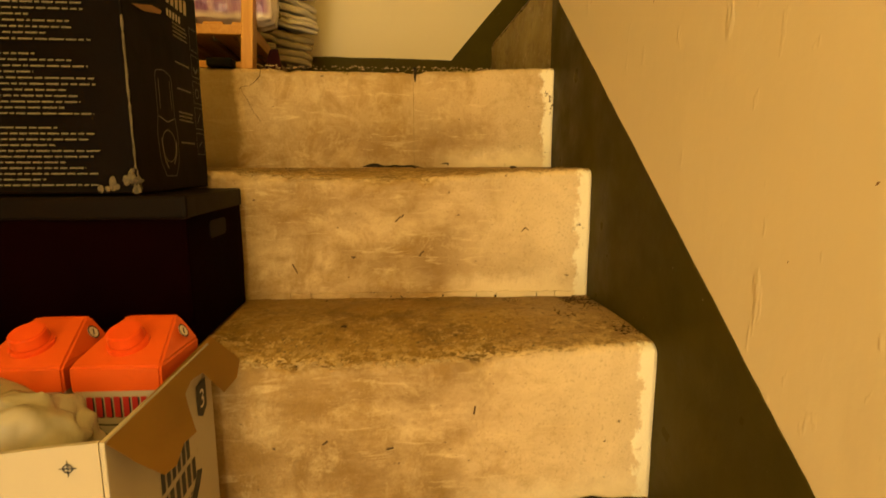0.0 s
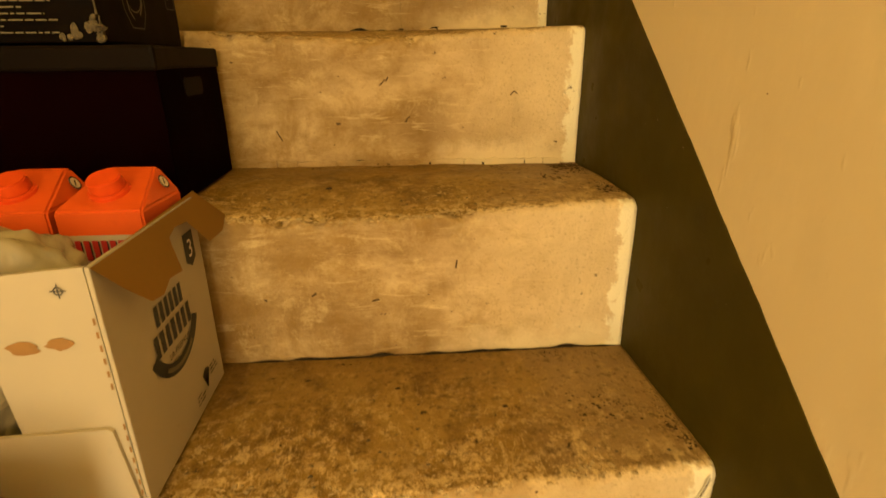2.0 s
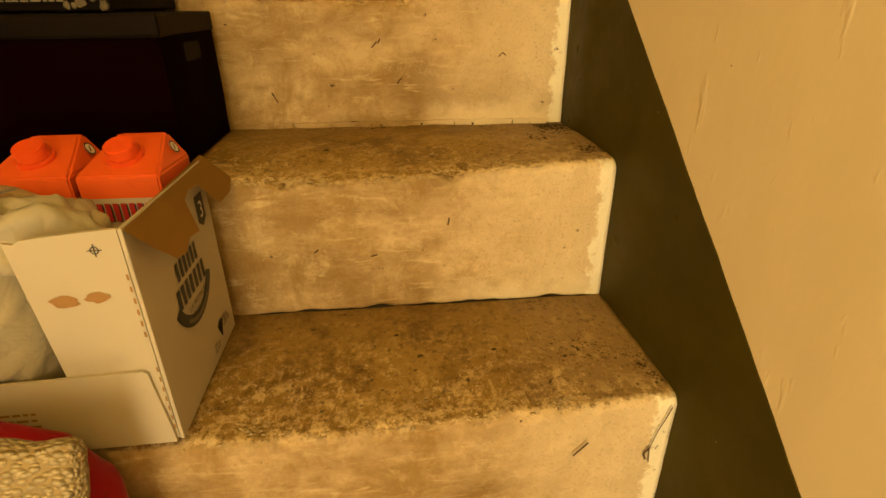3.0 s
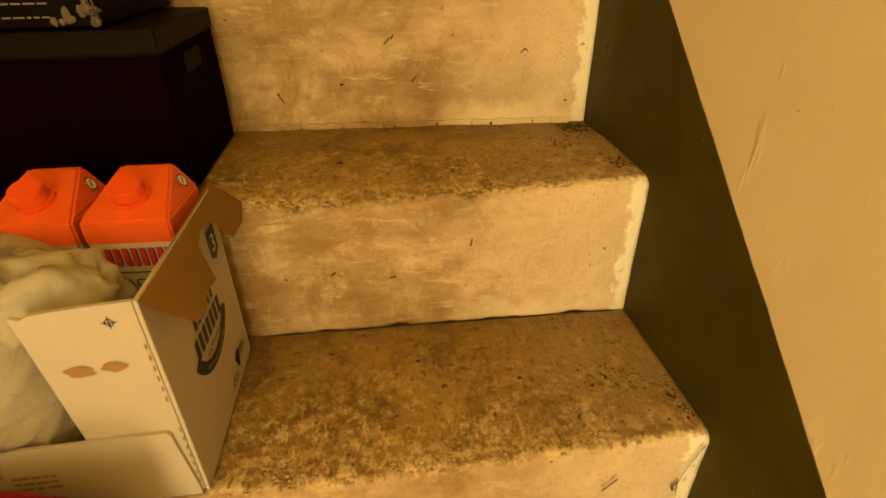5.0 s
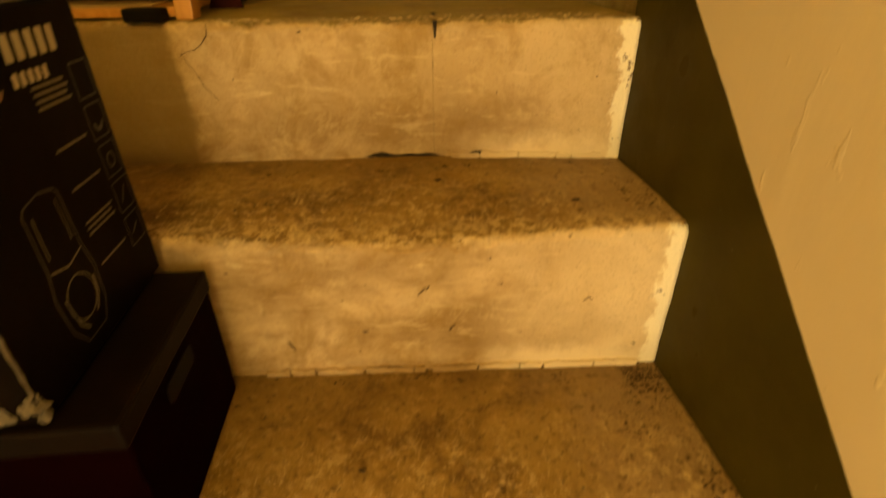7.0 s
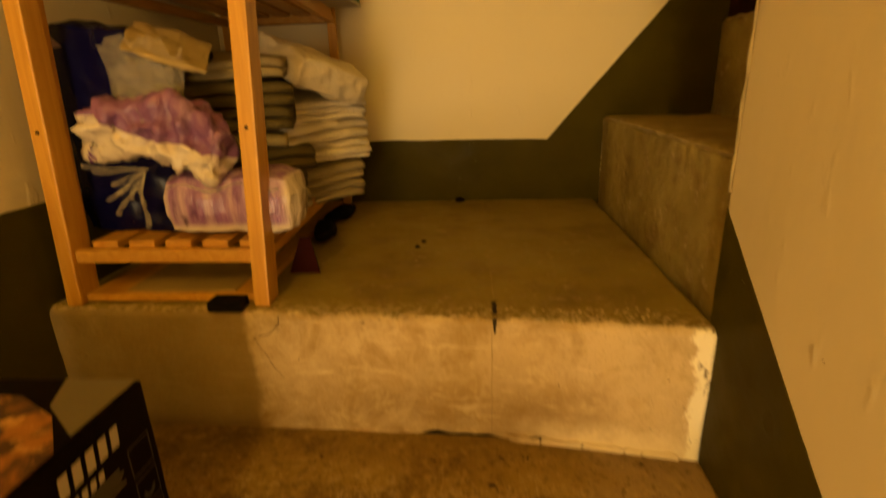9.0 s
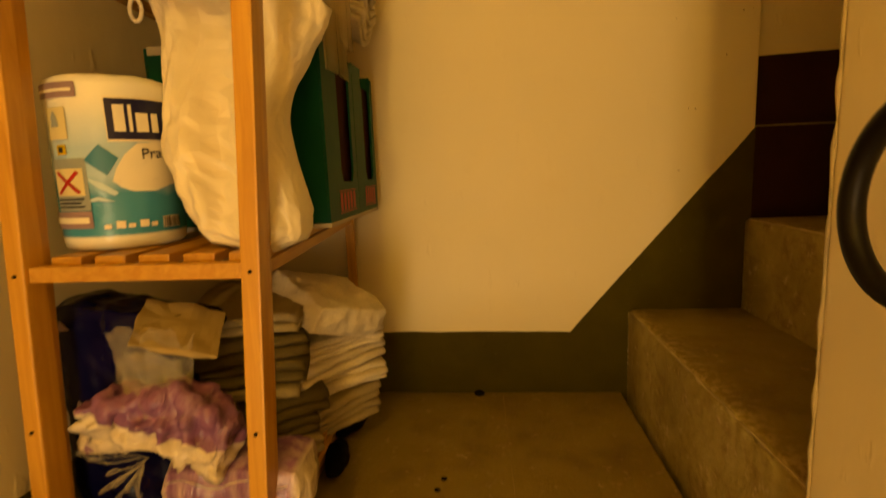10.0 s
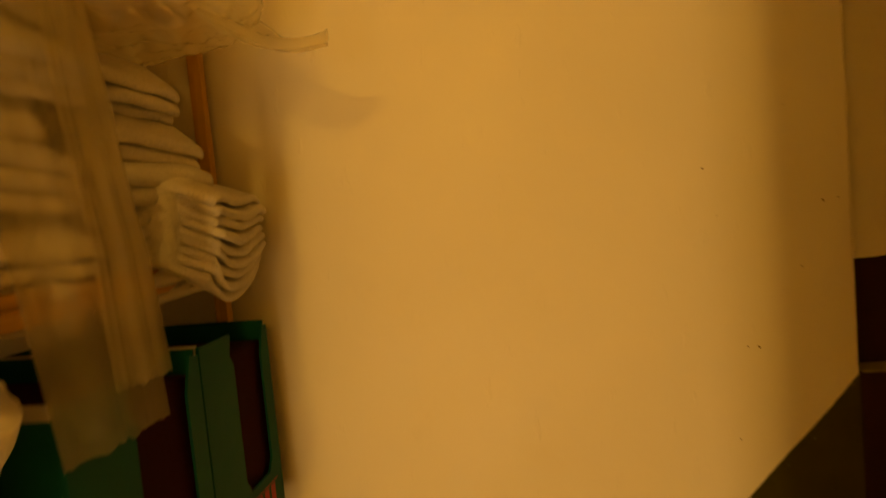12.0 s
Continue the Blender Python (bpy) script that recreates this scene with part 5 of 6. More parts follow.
def carrier_bag():
    """A limp white bag, its mouth gathered high, its base low on the shelf."""
    bm = bmesh.new()
    n, m = 30, 60
    jit = random.Random(6)
    rows = []
    for i in range(n + 1):
        f = i / n
        left = -0.690 - 0.082 * min(1.0, f / 0.35) ** 0.7 - 0.035 * f - 0.030 * max(0.0, (f - 0.75) / 0.25) ** 1.5
        right = -0.580 + 0.028 * f ** 2 - 0.040 * math.sin(math.pi * min(1.0, max(0.0, (f - 0.12) / 0.85))) ** 1.5
        depth = 0.040 - 0.020 * f
        squeeze = 1 - 0.75 * (1 - min(1, f / 0.05)) ** 2
        row = []
        for j in range(m):
            a = 2 * math.pi * j / m
            c, s = math.cos(a), math.sin(a)
            x = (left + right) / 2 + (right - left) / 2 * squeeze * math.copysign(abs(c) ** 0.75, c)
            z = FLOOR2 + 0.002 + f * (0.335 - 0.010 * max(0.0, c) ** 3 + 0.035 * (1 - c * c) + 0.045 * max(0.0, -c) ** 2)
            y = 0.655 + 0.095 * f + depth * math.copysign(abs(s) ** 0.85, s) * (0.6 + 0.4 * squeeze)
            fold = 0.020 * (1 - 3.0 * abs(n3(x * 1.1 + z * 0.22, y * 0.3, z * 0.10, 16))) + 0.009 * (1 - 2.4 * abs(n3(x * 1.2 - z * 0.15, y * 0.4, z * 0.16, 37))) + 0.0045 * (1 - 2.4 * abs(n3(x + z * 0.5, y * 0.4, z * 0.35 - x * 0.3, 58)))
            peak = -0.012 * (1 - f) ** 6 * math.cos(2 * a) + 0.012 * f ** 4 * n3(x, 0, 3.0, 18)
            row.append(bm.verts.new((x + jit.uniform(-0.0012, 0.0012), y - fold * math.copysign(1, -s) * min(1, 0.3 + abs(s)) + jit.uniform(-0.0016, 0.0016), z + peak + jit.uniform(-0.0012, 0.0012))))
        rows.append(row)
    for a, b in zip(rows, rows[1:]):
        for j in range(m):
            p, q, r, t_ = a[j], a[(j + 1) % m], b[(j + 1) % m], b[j]
            for f in (((p, q, r), (p, r, t_)) if jit.random() < 0.5 else ((p, q, t_), (q, r, t_))):
                bm.faces.new(f)
    bm.faces.new(rows[0][::-1])
    bm.faces.new(rows[-1])
    bmesh.ops.recalc_face_normals(bm, faces=bm.faces[:])
    bmesh.ops.bevel(bm, geom=[e for e in bm.edges if e.is_manifold], offset=0.0008, segments=1, affect="EDGES")
    return bm


white_bag = thing("carrier_bag", "limp white plastic carrier bag behind the shelf post", "bag")
part("bag_body", carrier_bag(), WHITE_BAG, white_bag, smooth=True)
part("handle", tube([(-0.838 + 0.009 * math.cos(a), 0.735, 1.500 + 0.016 * math.sin(a)) for a in [2 * math.pi * i / 24 for i in range(25)]], 0.0032, 8), WHITE_BAG, white_bag, "white loop handle", smooth=True)


def green_box(y0, y1):
    rng = random.Random(4)
    t = thing("green_box", "green cardboard display box with dark open slot", "box", "green boxes on the middle shelf")
    X0, X1, B, T = -0.90, -0.602, FLOOR2 + 0.0005, FLOOR2 + 0.312
    y0 += 0.0015
    s0, s1 = y0 + (y1 - y0) * 0.42, y0 + (y1 - y0) * 0.86
    sb = B + 0.075
    jag = [(s1, T - 0.02), (s1 - 0.004, T - 0.004), (s1 - 0.010, T)]
    front = [(y0, B), (y1, B), (y1, T - 0.008), (s1 + 0.012, T - 0.006), (s1, T - 0.05), (s1, sb + 0.02), (s1 - 0.012, sb), (s0 + 0.012, sb), (s0, sb + 0.02), (s0, T - 0.045), (s0 - 0.008, T - 0.03), (s0 - 0.002, T), (y0, T)]
    part("front_panel", slab(front, 0, X1 - 0.004, X1), GREEN_CARD, t)
    part("side_panel", box(X0, X1 - 0.0045, y0, y0 + 0.004, B, T, 0.001), GREEN_CARD, t)
    part("side_panel", box(X0, X1 - 0.0045, y1 - 0.004, y1, B, T, 0.001), GREEN_CARD, t)
    part("back_panel", box(X0 - 0.0045, X0 - 0.0005, y0, y1, B, T, 0.001), GREEN_CARD, t)
    part("inner_pack", box(X0 + 0.003, X1 - 0.010, y0 + 0.006, y1 - 0.006, B + 0.002, T - 0.03, 0.004), MAROON, t, "dark maroon pack inside")
    part("top_rim", box(X0 + 0.002, X1 - 0.005, y0 - 0.0012, y0 + 0.0052, T - 0.012, T + 0.002, 0.001), WHITE_CARD, t, "pale torn top rim")
    part("bottom_rim", box(X0, X1 + 0.0012, y0 - 0.0012, y1, B - 0.0004, B + 0.007, 0.0008), WHITE_CARD, t, "pale bottom edge")
    o = (X1, y0, B)
    part("brand_lettering", patches(word_bars((y1 - y0) * 0.32, 0.022, (y1 - y0) * 0.56, 0.034, 5), o, (0, 1, 0), (0, 0, 1)), RED_INK, t)
    part("brand_rim", patches([rect((y1 - y0) * 0.30, (y1 - y0) * 0.90, 0.018, 0.020), rect((y1 - y0) * 0.30, (y1 - y0) * 0.90, 0.058, 0.060)], o, (0, 1, 0), (0, 0, 1)), RED_INK, t)


green_box(0.838, 1.040)
green_box(1.042, 1.222)

# upper shelf: rows of folded towels, and film hanging down
FLOOR3 = SHELVES[2] + 0.0205
rng = random.Random(11)
k = 0
for y, rows in ((0.69, 5), (0.86, 6), (1.075, 5)):
    z = FLOOR3 + 0.001
    for layer in range(rows):
        n = rng.choice((2, 2, 3))
        deep = rng.uniform(0.018, 0.026)
        towel(-0.745 + rng.uniform(-0.02, 0.012), y + rng.uniform(-0.014, 0.014), z, 0.255 + rng.uniform(-0.03, 0.02), 0.160, n, deep, 90.0 + 2.3 * k, rng.uniform(-20, 20), TOWEL, "cream folded terry towel in a stack", "towels on the upper shelf", rng.uniform(0.02, 0.05), 4 + 4.6 * layer + rng.uniform(-3, 4))
        z += n * deep + 0.013
        k += 1
hang = folded_towel(0.18, 0.15, 9, 0.0135, 140.0, 0.018, 0.042)
ob = tagged(link_mesh("folded_towel", hang, TOWEL, True), "cream folded towel hanging over the shelf edge", "towel", "towels on the upper shelf")
ob.matrix_basis = pose(-0.660, 1.115, FLOOR3 + 0.012, 0, 10, 6)
tagged(link_mesh("hanging_film", folded_film([(-0.592, 0.88, 1.90), (-0.578, 0.885, 1.74), (-0.570, 0.900, 1.60), (-0.574, 0.915, 1.47)], (0.05, 0.075), 7.0, 0.004), GAUZE), "narrow beige plastic film strip hanging beside the towels", "film")
tagged(link_mesh("hanging_film", folded_film([(-0.597, 0.83, 1.90), (-0.584, 0.85, 1.74), (-0.578, 0.865, 1.60), (-0.584, 0.89, 1.42)], (0.17, 0.135), 2.0, 0.008), GAUZE), "thin beige plastic film hanging from the upper shelf", "film")
limp_bag = thing("plastic_bag", "limp beige plastic bag lying on the towels", "bag")
part("bag_body", rumple(blob((-0.650, 1.05, 1.915), (0.15, 0.12, 0.050), 61.0, 0.010, 12, 0.010, 0.8, 6), 0.004, 30, 2.0, 0.003), GAUZE, limp_bag, smooth=True)


def bag_corner():
    """The bag's limp open end: a sheet that droops to a point beyond the shelf."""
    bm = bmesh.new()
    n, m = 28, 16
    grid = []
    for i in range(n + 1):
        u = i / n
        wide = 0.085 * (1 - u) ** 0.7 + 0.004
        grid.append([bm.verts.new((-0.555 + 0.150 * u, 1.085 + wide * (2 * j / m - 1), 1.905 - 0.060 * u - 0.030 * math.sin(math.pi * u) + 0.016 * (1 - 2.5 * abs(n3(u * 0.25, j / m * 1.2, 4.0, 2.2))) + 0.03 * (1 - u) * (2 * j / m - 1))) for j in range(m + 1)])
    for i in range(n):
        for j in range(m):
            bm.faces.new((grid[i][j], grid[i + 1][j], grid[i + 1][j + 1], grid[i][j + 1]))
    bmesh.ops.solidify(bm, geom=bm.faces[:], thickness=0.0008)
    return bm


part("bag_corner", bag_corner(), GAUZE, limp_bag, "pointed limp end", smooth=True)


# ---- wrought iron scroll on the wall ----
def iron_scroll():
    t = thing("iron_scroll", "black wrought iron scroll end of the handrail", "handrail")
    cy, cz, x = 0.335, 1.197, -0.052
    pts = []
    for i in range(90):
        f = i / 89
        a = radians(30 - 320 * f)
        r = 0.006 + 0.096 * f ** 0.97
        pts.append((x, cy - r * math.cos(a), cz + r * math.sin(a)))
    part("volute", tube(pts, 0.0098, 14, lambda f: 0.95 + 0.55 * max(0.0, 1 - f / 0.12)), IRON, t, smooth=True)
    last = pts[-1]
    part("stem", tube([last, (x, last[1] - 0.03, last[2] + 0.01), (x + 0.01, last[1] - 0.06, last[2] + 0.035), (0.004, last[1] - 0.075, last[2] + 0.05)], 0.0105, 14), IRON, t, smooth=True)


iron_scroll()


# ---- unseen hanging bulb, added as a fixture for the overhead light ----
def added_pendant_lamp():
    t = thing("added_pendant_lamp", "unseen warm bulb added for the overhead light", "lamp")
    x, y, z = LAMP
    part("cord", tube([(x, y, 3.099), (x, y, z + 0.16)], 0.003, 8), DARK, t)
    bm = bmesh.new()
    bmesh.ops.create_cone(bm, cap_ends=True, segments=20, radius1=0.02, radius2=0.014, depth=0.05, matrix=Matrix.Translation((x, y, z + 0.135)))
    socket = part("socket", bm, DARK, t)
    glow = Mat("added_bulb_glow")
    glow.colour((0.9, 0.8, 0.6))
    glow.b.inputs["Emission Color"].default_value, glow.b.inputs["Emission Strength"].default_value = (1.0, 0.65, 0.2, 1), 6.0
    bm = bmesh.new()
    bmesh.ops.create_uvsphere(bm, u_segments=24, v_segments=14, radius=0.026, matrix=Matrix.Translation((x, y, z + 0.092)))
    part("bulb", bm, glow.m, socket, "lit bulb of the added lamp", smooth=True)


added_pendant_lamp()


# ---- cracks, chips, grit ----
def crumbs(name, boxes_, n, size, material, label, seed, ground):
    rng = random.Random(seed)
    bm = bmesh.new()
    for k in range(n):
        x0, x1, y0, y1 = boxes_[k % len(boxes_)]
        s = size * rng.uniform(0.35, 1.0)
        x, y = rng.uniform(x0, x1), rng.uniform(y0, y1)
        vs = []
        for dx, dy, dz in ((-1, -0.7, 0), (1, -0.6, 0), (0.8, 0.8, 0), (-0.9, 0.7, 0), (rng.uniform(-0.4, 0.4), rng.uniform(-0.4, 0.4), 0.9)):
            vs.append(bm.verts.new((x + dx * s * rng.uniform(0.6, 1.2), y + dy * s * rng.uniform(0.5, 1.2), ground(x, y) + dz * s * 0.7)))
        for a, b in ((0, 1), (1, 2), (2, 3), (3, 0)):
            bm.faces.new((vs[a], vs[b], vs[4]))
    tagged(link_mesh(name, bm, material), label, "grit", kind="stuff")


crumbs("grit", [(-0.13, -0.006, -0.022, -0.004), (-0.07, -0.006, -0.05, -0.004), (-0.022, -0.004, -0.21, -0.01), (-0.55, -0.02, -0.008, -0.003), (-0.12, -0.006, -0.16, -0.02)], 1100, 0.0027, DUST, "dark grit and dust in the step corner", 1, lambda x, y: -0.001)
crumbs("grit", [(-0.10, -0.01, 0.20, 0.25), (-0.035, -0.004, 0.04, 0.25), (-0.5, -0.02, 0.258, 0.270), (-0.16, -0.01, 0.225, 0.25), (-0.09, -0.01, 0.12, 0.23)], 900, 0.0026, DUST, "dark grit along the step corner", 2, lambda x, y: Z1 - 0.001)
crumbs("grit", [(-0.62, -0.02, 0.47, 0.49), (-0.05, -0.005, 0.30, 0.47), (-0.45, -0.10, 0.475, 0.492)], 260, 0.0028, DUST, "dark grit along the riser foot", 3, lambda x, y: Z2 - 0.001)
crumbs("plaster_chips", [(-0.5, -0.02, -0.225, -0.03)], 90, 0.0028, WORN_CARD, "pale plaster chips on the tread", 4, lambda x, y: -0.002)
crumbs("plaster_chips", [(-0.5, -0.02, 0.02, 0.10)], 60, 0.0028, WORN_CARD, "pale plaster chips on the tread", 5, lambda x, y: Z1 - 0.006)


def ragged_gap(name, x0, x1, face, z, h, seed, label):
    """An open joint at a riser's foot: a thin dark recess of uneven height."""
    bm = bmesh.new()
    n = max(6, int((x1 - x0) / 0.004))
    lo, hi = [], []
    for i in range(n + 1):
        x = x0 + (x1 - x0) * i / n
        d = h * max(0.08, 0.55 + 0.9 * n3(x, seed, 0, 30)) * min(1, 6 * min(i, n - i) / n + 0.1)
        base = z + 0.0012 + 0.002 * n3(x, seed, 2, 18)
        lo.append(bm.verts.new((x, face(x) - 0.0032, base)))
        hi.append(bm.verts.new((x, face(x) - 0.0030, base + d)))
    for i in range(n):
        bm.faces.new((lo[i], lo[i + 1], hi[i + 1], hi[i]))
    tagged(link_mesh(name, bm, GAP), label, "crack", kind="structure")


ragged_gap("crack", -0.42, -0.28, lambda x: landing_face(x), Z2, 0.008, 1.0, "dark open joint under the landing riser")
ragged_gap("crack", -0.262, -0.205, lambda x: landing_face(x), Z2 + 0.003, 0.010, 2.0, "dark open joint under the landing riser")
ragged_gap("crack", -0.42, -0.33, lambda x: 0.256 - 0.06 * x, Z1, 0.010, 3.0, "dark open joint under the riser")
ragged_gap("crack", -0.32, -0.02, lambda x: 0.256 - 0.06 * x, Z1 - 0.001, 0.006, 4.0, "dark open joint under the riser")
ragged_gap("crack", -0.55, -0.10, lambda x: 0.004 - 0.02 * x, -0.001, 0.006, 5.0, "dark open joint under the riser")
ragged_gap("crack", -0.135, -0.005, lambda x: 0.004 - 0.02 * x, 0.0, 0.005, 6.0, "dark open joint under the riser")
for x, y, s in ((-0.430, 0.885, 0.006), (-0.440, 0.850, 0.006), (-0.367, 1.262, 0.014)):
    bm = blob((0, 0, 0), (s, s * 0.8, s * 0.45), x, s * 0.2, 90, 0.0, 1.0, 3)
    ob = tagged(link_mesh("dirt_clump", bm, DARK, True), "small black dirt clump on the landing", "dirt")
    ob.matrix_basis = pose(x, y, Z3 + s * 0.3)
bm = bmesh.new()
line = [(-0.293 + 0.004 * n3(i * 0.1, 0, 3, 5), 0.532 + i * 0.004, 0) for i in range(12)]
for (a, b, _), (c, d, _) in zip(line, line[1:]):
    w = 0.0035
    bm.faces.new([bm.verts.new(p) for p in ((a - w, b, Z3 + 0.0022), (a + w, b, Z3 + 0.0022), (c + w, d, Z3 + 0.0022), (c - w, d, Z3 + 0.0022))])
for k in range(6):
    z = Z3 - 0.004 - k * 0.004
    w = 0.0034 - 0.0004 * k
    bm.faces.new([bm.verts.new(p) for p in ((-0.293 - w, 0.5305, z - 0.004), (-0.293 + w, 0.5305, z - 0.004), (-0.293 + w, 0.5305, z), (-0.293 - w, 0.5305, z))])
tagged(link_mesh("crack", bm, GAP), "dark crack in the landing edge", "crack", kind="structure")

# hairline joint down the landing riser and across the landing
bm = bmesh.new()
for i in range(40):
    z0, z1 = Z2 + 0.004 + i * 0.0045, Z2 + 0.004 + (i + 1) * 0.0045
    x = -0.297 + 0.0018 * n3(z0, 4, 2, 40)
    w = 0.0005 + 0.0004 * n3(z0, 1, 2, 60)
    bm.faces.new([bm.verts.new((a, landing_face(a) - 0.0034, b)) for a, b in ((x - w, z0), (x + w, z0), (x + w, z1), (x - w, z1))])
for i in range(60):
    y0, y1 = 0.59 + i * 0.011, 0.59 + (i + 1) * 0.011
    x = -0.293 + 0.003 * n3(y0, 4, 2, 14) - 0.02 * (y0 - 0.59)
    w = 0.0007 + 0.0006 * n3(y0, 1, 2, 30)
    bm.faces.new([bm.verts.new((a, b, Z3 + 0.0036)) for a, b in ((x - w, y0), (x + w, y0), (x + w, y1), (x - w, y1))])
tagged(link_mesh("hairline_joint", bm, JOINT), "fine dark joint in the landing", "crack", kind="structure")

# small dents and specks in the wall paint
rng = random.Random(21)
bm = bmesh.new()
for k in range(26):
    if k < 16:
        c, n = Vector((-0.0012, rng.uniform(-0.3, 0.45), 0)), Vector((-1, 0, 0))
        c.z = 0.45 + 0.835 * c.y + rng.uniform(0.03, 0.6)
    else:
        c, n = Vector((rng.uniform(0.08, 0.29), BACK - 0.0012, rng.uniform(1.2, 1.75))), Vector((0, -1, 0))
        if c.z < 1.05 + c.x * 1.15:
            continue
    s_ = rng.uniform(0.0007, 0.0018)
    u = n.orthogonal().normalized()
    w = n.cross(u)
    bm.faces.new([bm.verts.new(c + (u * math.cos(a) + w * math.sin(a) * 1.7) * s_ * rng.uniform(0.6, 1.2)) for a in [k2 * math.pi / 4 for k2 in range(8)]])
tagged(link_mesh("paint_specks", bm, STAIN), "small dark dents and specks in the wall paint", "specks", kind="stuff")


crumbs("plaster_chips", [(-0.56, -0.10, 0.004, 0.035)], 260, 0.0042, FLAKE, "broken cement crumbs along the nosing", 6, lambda x, y: Z1 - 0.004 - 0.016 * math.exp(-((x + 0.38) / 0.24) ** 2))
crumbs("plaster_chips", [(-0.56, -0.06, -0.236, -0.200)], 260, 0.0042, FLAKE, "broken cement crumbs along the nosing", 7, lambda x, y: -0.003 - 0.011 * math.exp(-((x + 0.38) / 0.24) ** 2))
crumbs("plaster_chips", [(-0.60, -0.10, 0.285, 0.31)], 200, 0.0040, FLAKE, "broken cement crumbs along the nosing", 8, lambda x, y: Z2 - 0.004 - 0.016 * math.exp(-((x + 0.38) / 0.24) ** 2))
crumbs("plaster_chips", [(-0.62, -0.04, 0.515, 0.56)], 200, 0.0036, FLAKE, "broken cement crumbs along the landing edge", 9, lambda x, y: Z3 - 0.001)


def plaster_lip(x0, x1, face, z, seed, label):
    """The broken strip of plaster at a riser's foot: pieces of uneven height with cracks between."""
    rng = random.Random(seed)
    t = thing("plaster_lip", label, "plaster", kind="structure")
    x = x0
    while x < x1 - 0.012:
        w = min(rng.uniform(0.02, 0.075), x1 - x)
        pts = [(x, z - 0.004)]
        n = max(3, int(w / 0.005))
        pts += [(x + w * i / n, z + 0.009 + 0.004 * n3(x + w * i / n, seed, 0, 45) + rng.uniform(-0.0012, 0.0012)) for i in range(n + 1)]
        pts.append((x + w, z - 0.004))
        bm = slab(pts, 1, 0.0, 0.012)
        for v in bm.verts:
            v.co.y += face(v.co.x) - 0.0055 + 0.0015 * n3(v.co.x, v.co.z, seed, 50)
        part("plaster_piece", bm, RISER, t)
        x += w + rng.uniform(0.0014, 0.0042)


plaster_lip(-0.56, -0.335, lambda x: 0.256 - 0.06 * x, Z1, 4, "broken plaster strip at the riser foot")
plaster_lip(-0.325, -0.03, lambda x: 0.256 - 0.06 * x, Z1, 6, "broken plaster strip at the riser foot")
plaster_lip(-0.27, -0.03, landing_face, Z2, 9, "broken plaster strip at the landing riser foot")


# ---- scuffs and scratches on the risers, dark dabs on the treads ----
def scuff(points, y_of, width, label):
    bm = patches(stroke(points, width), (0, 0, 0), (1, 0, 0), (0, 0, 1), 0.0)
    for v in bm.verts:
        v.co += Vector((0.0012 * n3(v.co.x, v.co.z, 3, 160), 0, 0.0012 * n3(v.co.z, v.co.x, 5, 160)))
        v.co.y = y_of(v.co.x) - 0.0042
    tagged(link_mesh("scuff_mark", bm, SCUFF_DIRT), label, "scuff", "scuff marks on the risers", kind="structure")


def second_riser(x):
    return 0.256 - 0.06 * x


def first_riser(x):
    return 0.004 - 0.02 * x


SCUFF = "small dark scuff on the worn riser"
scuff([(-0.342, 0.357), (-0.337, 0.362), (-0.333, 0.367)], second_riser, 0.0022, SCUFF)
scuff([(-0.331, 0.364), (-0.327, 0.371)], second_riser, 0.0022, SCUFF)
scuff([(-0.122, 0.340), (-0.116, 0.346), (-0.110, 0.342)], second_riser, 0.0018, SCUFF)
scuff([(-0.300, 0.297), (-0.297, 0.304), (-0.292, 0.306)], second_riser, 0.0022, SCUFF)
scuff([(-0.520, 0.285), (-0.512, 0.268)], second_riser, 0.0024, SCUFF)
scuff([(-0.245, 0.133), (-0.244, 0.145)], first_riser, 0.0022, SCUFF)
scuff([(-0.440, 0.10), (-0.434, 0.104)], first_riser, 0.0026, SCUFF)
scuff([(-0.360, 0.09), (-0.35, 0.092)], first_riser, 0.0018, SCUFF)
CRACK = "thin branching crack in the landing riser"
scuff([(-0.617, 0.656), (-0.619, 0.642), (-0.629, 0.630), (-0.640, 0.622), (-0.655, 0.619), (-0.663, 0.614)], landing_face, 0.0012, CRACK)
scuff([(-0.660, 0.618), (-0.655, 0.604), (-0.645, 0.588), (-0.636, 0.566), (-0.622, 0.548)], landing_face, 0.0008, CRACK)
BROKEN = "dark ragged break in the riser corner"
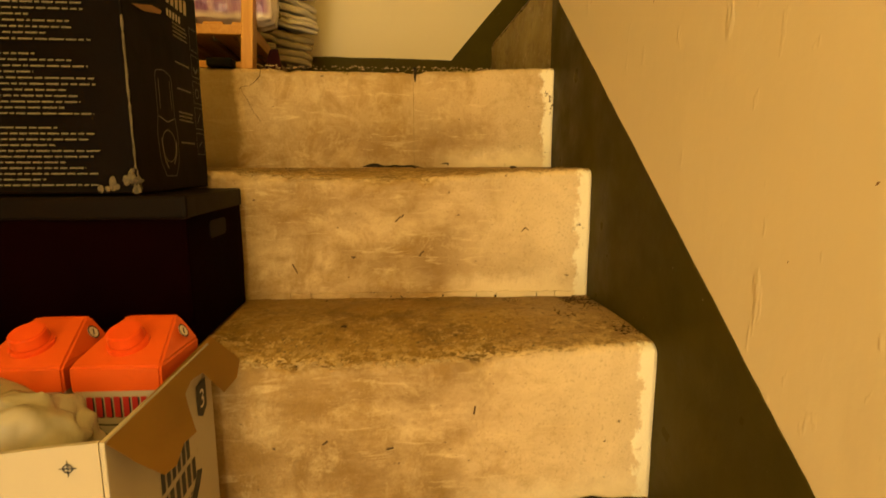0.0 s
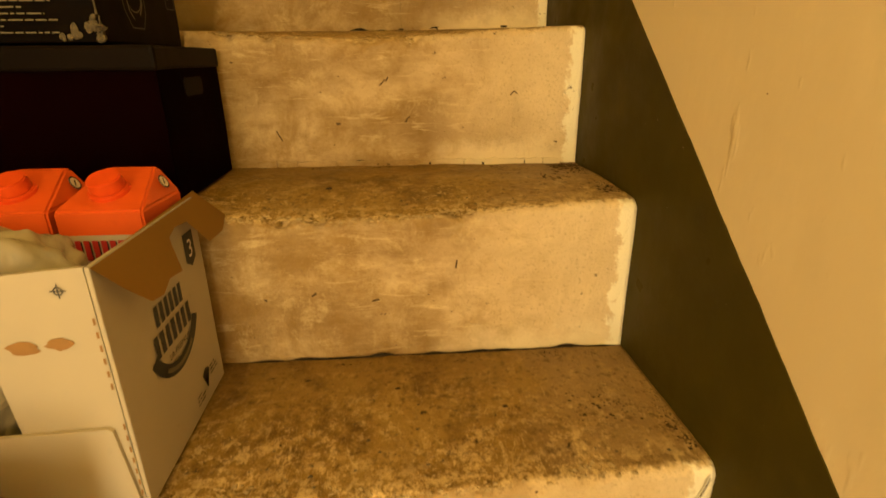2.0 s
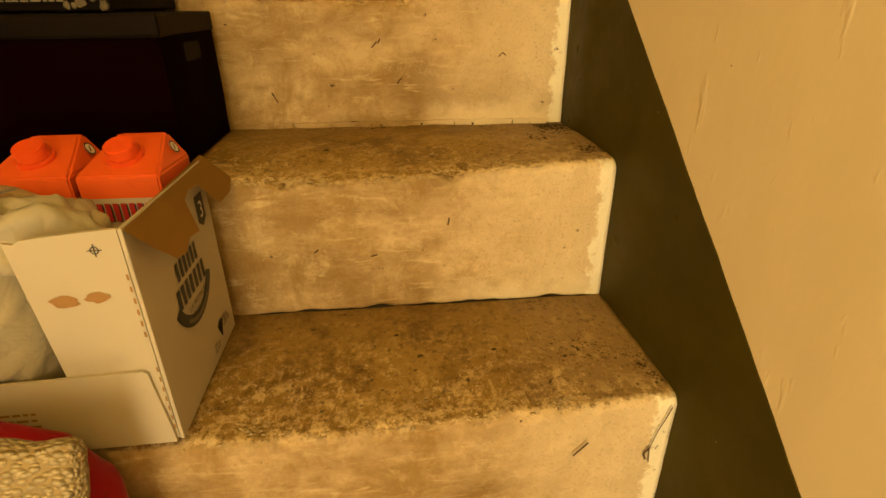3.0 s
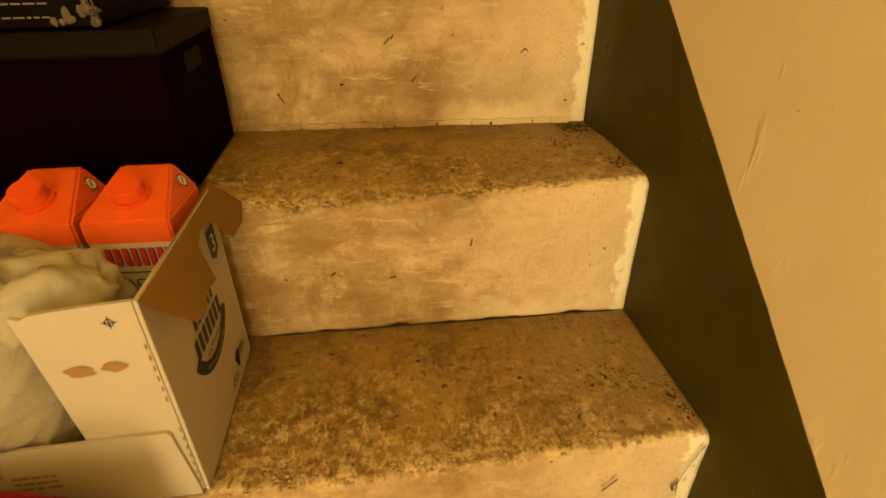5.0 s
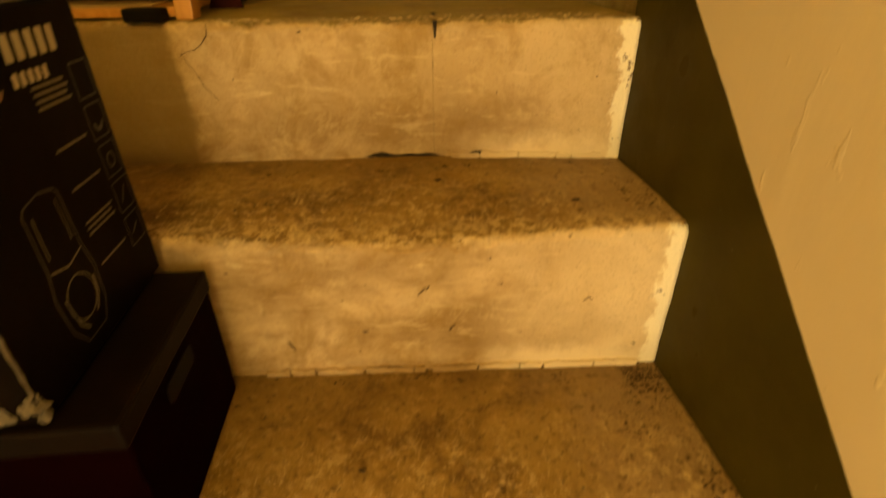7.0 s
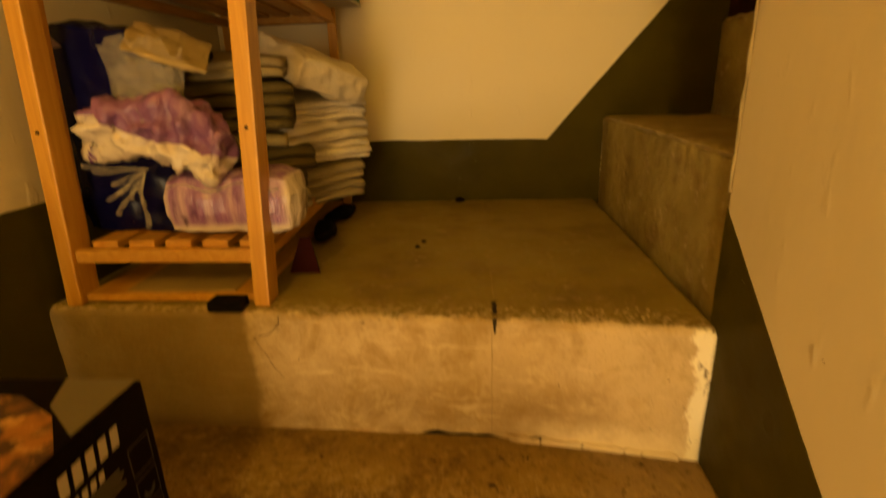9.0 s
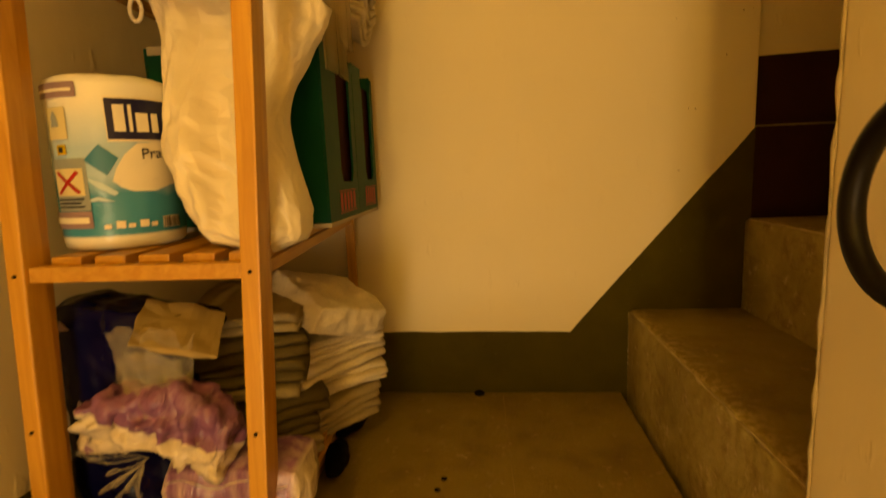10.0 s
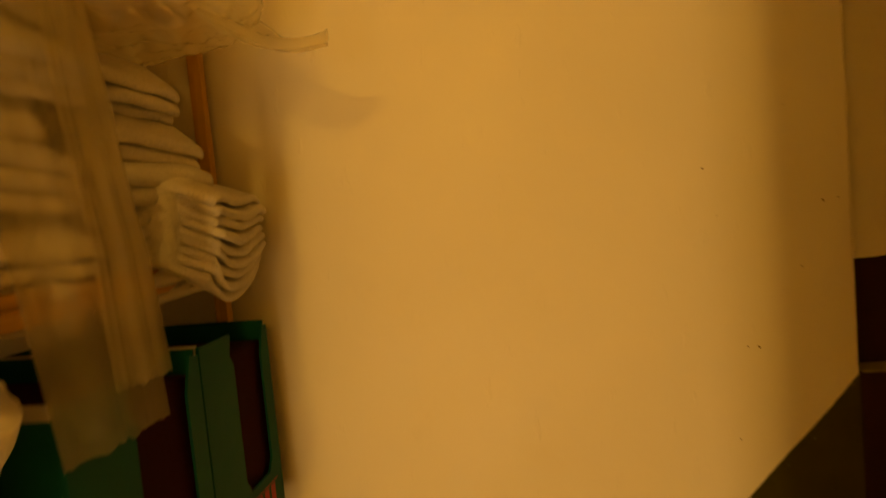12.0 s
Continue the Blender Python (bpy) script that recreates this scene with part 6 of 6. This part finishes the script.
scuff([(-0.009, -0.012), (-0.014, -0.030), (-0.020, -0.044), (-0.024, -0.060), (-0.027, -0.078), (-0.025, -0.100)], lambda x: -0.238, 0.0016, BROKEN)
scuff([(-0.027, -0.074), (-0.034, -0.084), (-0.030, -0.094)], lambda x: -0.238, 0.0030, BROKEN)
scuff([(-0.125, -0.075), (-0.108, -0.056)], lambda x: -0.238, 0.0030, SCUFF)
for x, y, z, s_ in ((-0.30, 0.430, Z2, 0.006), (-0.352, 0.352, Z2 - 0.012, 0.006), (-0.12, 0.34, Z2, 0.006), (-0.42, 0.12, Z1 - 0.003, 0.005), (-0.20, -0.12, 0.0, 0.004), (-0.33, -0.07, 0.0, 0.004)):
    ob = tagged(link_mesh("dirt_clump", blob((0, 0, 0), (s_, s_ * 0.6, s_ * 0.3), x * 9, s_ * 0.25, 120, 0.0, 1.0, 2), DUST, True), "small dark dab of dirt on the tread", "dirt")
    ob.matrix_basis = pose(x, y, z + 0.001)


def worn_edge(points, label, seed):
    pts = []
    for (a, b) in zip(points, points[1:]):
        n = 60
        pts += [Vector(a).lerp(Vector(b), i / n) + Vector((0.0012 * n3(i * 0.3, seed, 1, 1.0), 0, 0.0015 * n3(i * 0.23, seed, 2, 1.0))) for i in range(n)]
    bm = tube(pts, 0.0026, 6, lambda f: max(0.2, 0.8 + 1.3 * n3(f * 26, seed, 3, 1.0)))
    tagged(link_mesh("worn_arris", bm, ARRIS, True), label, "plaster", kind="structure")


ARRIS = plain("pale_worn_plaster_edge", (0.52, 0.41, 0.22), 0.85, 0.35, 120, 0.5)
worn_edge([(0.0175, 0.51, 0.8795), (0.0175, BACK - 0.004, 0.8795)], "pale worn plaster edge of the upper step", 1)
worn_edge([(0.2895, 0.51, 1.1045), (0.2895, BACK - 0.004, 1.1045)], "pale worn plaster edge of the upper step", 2)
worn_edge([(0.017, BACK - 0.003, Z3 + 0.004), (0.017, BACK - 0.003, 0.878)], "pale plaster corner beside the upper step", 3)
worn_edge([(0.0, 0.5145, 0.84), (0.0, 0.5145, 1.6)], "pale chipped edge of the wall end", 4)
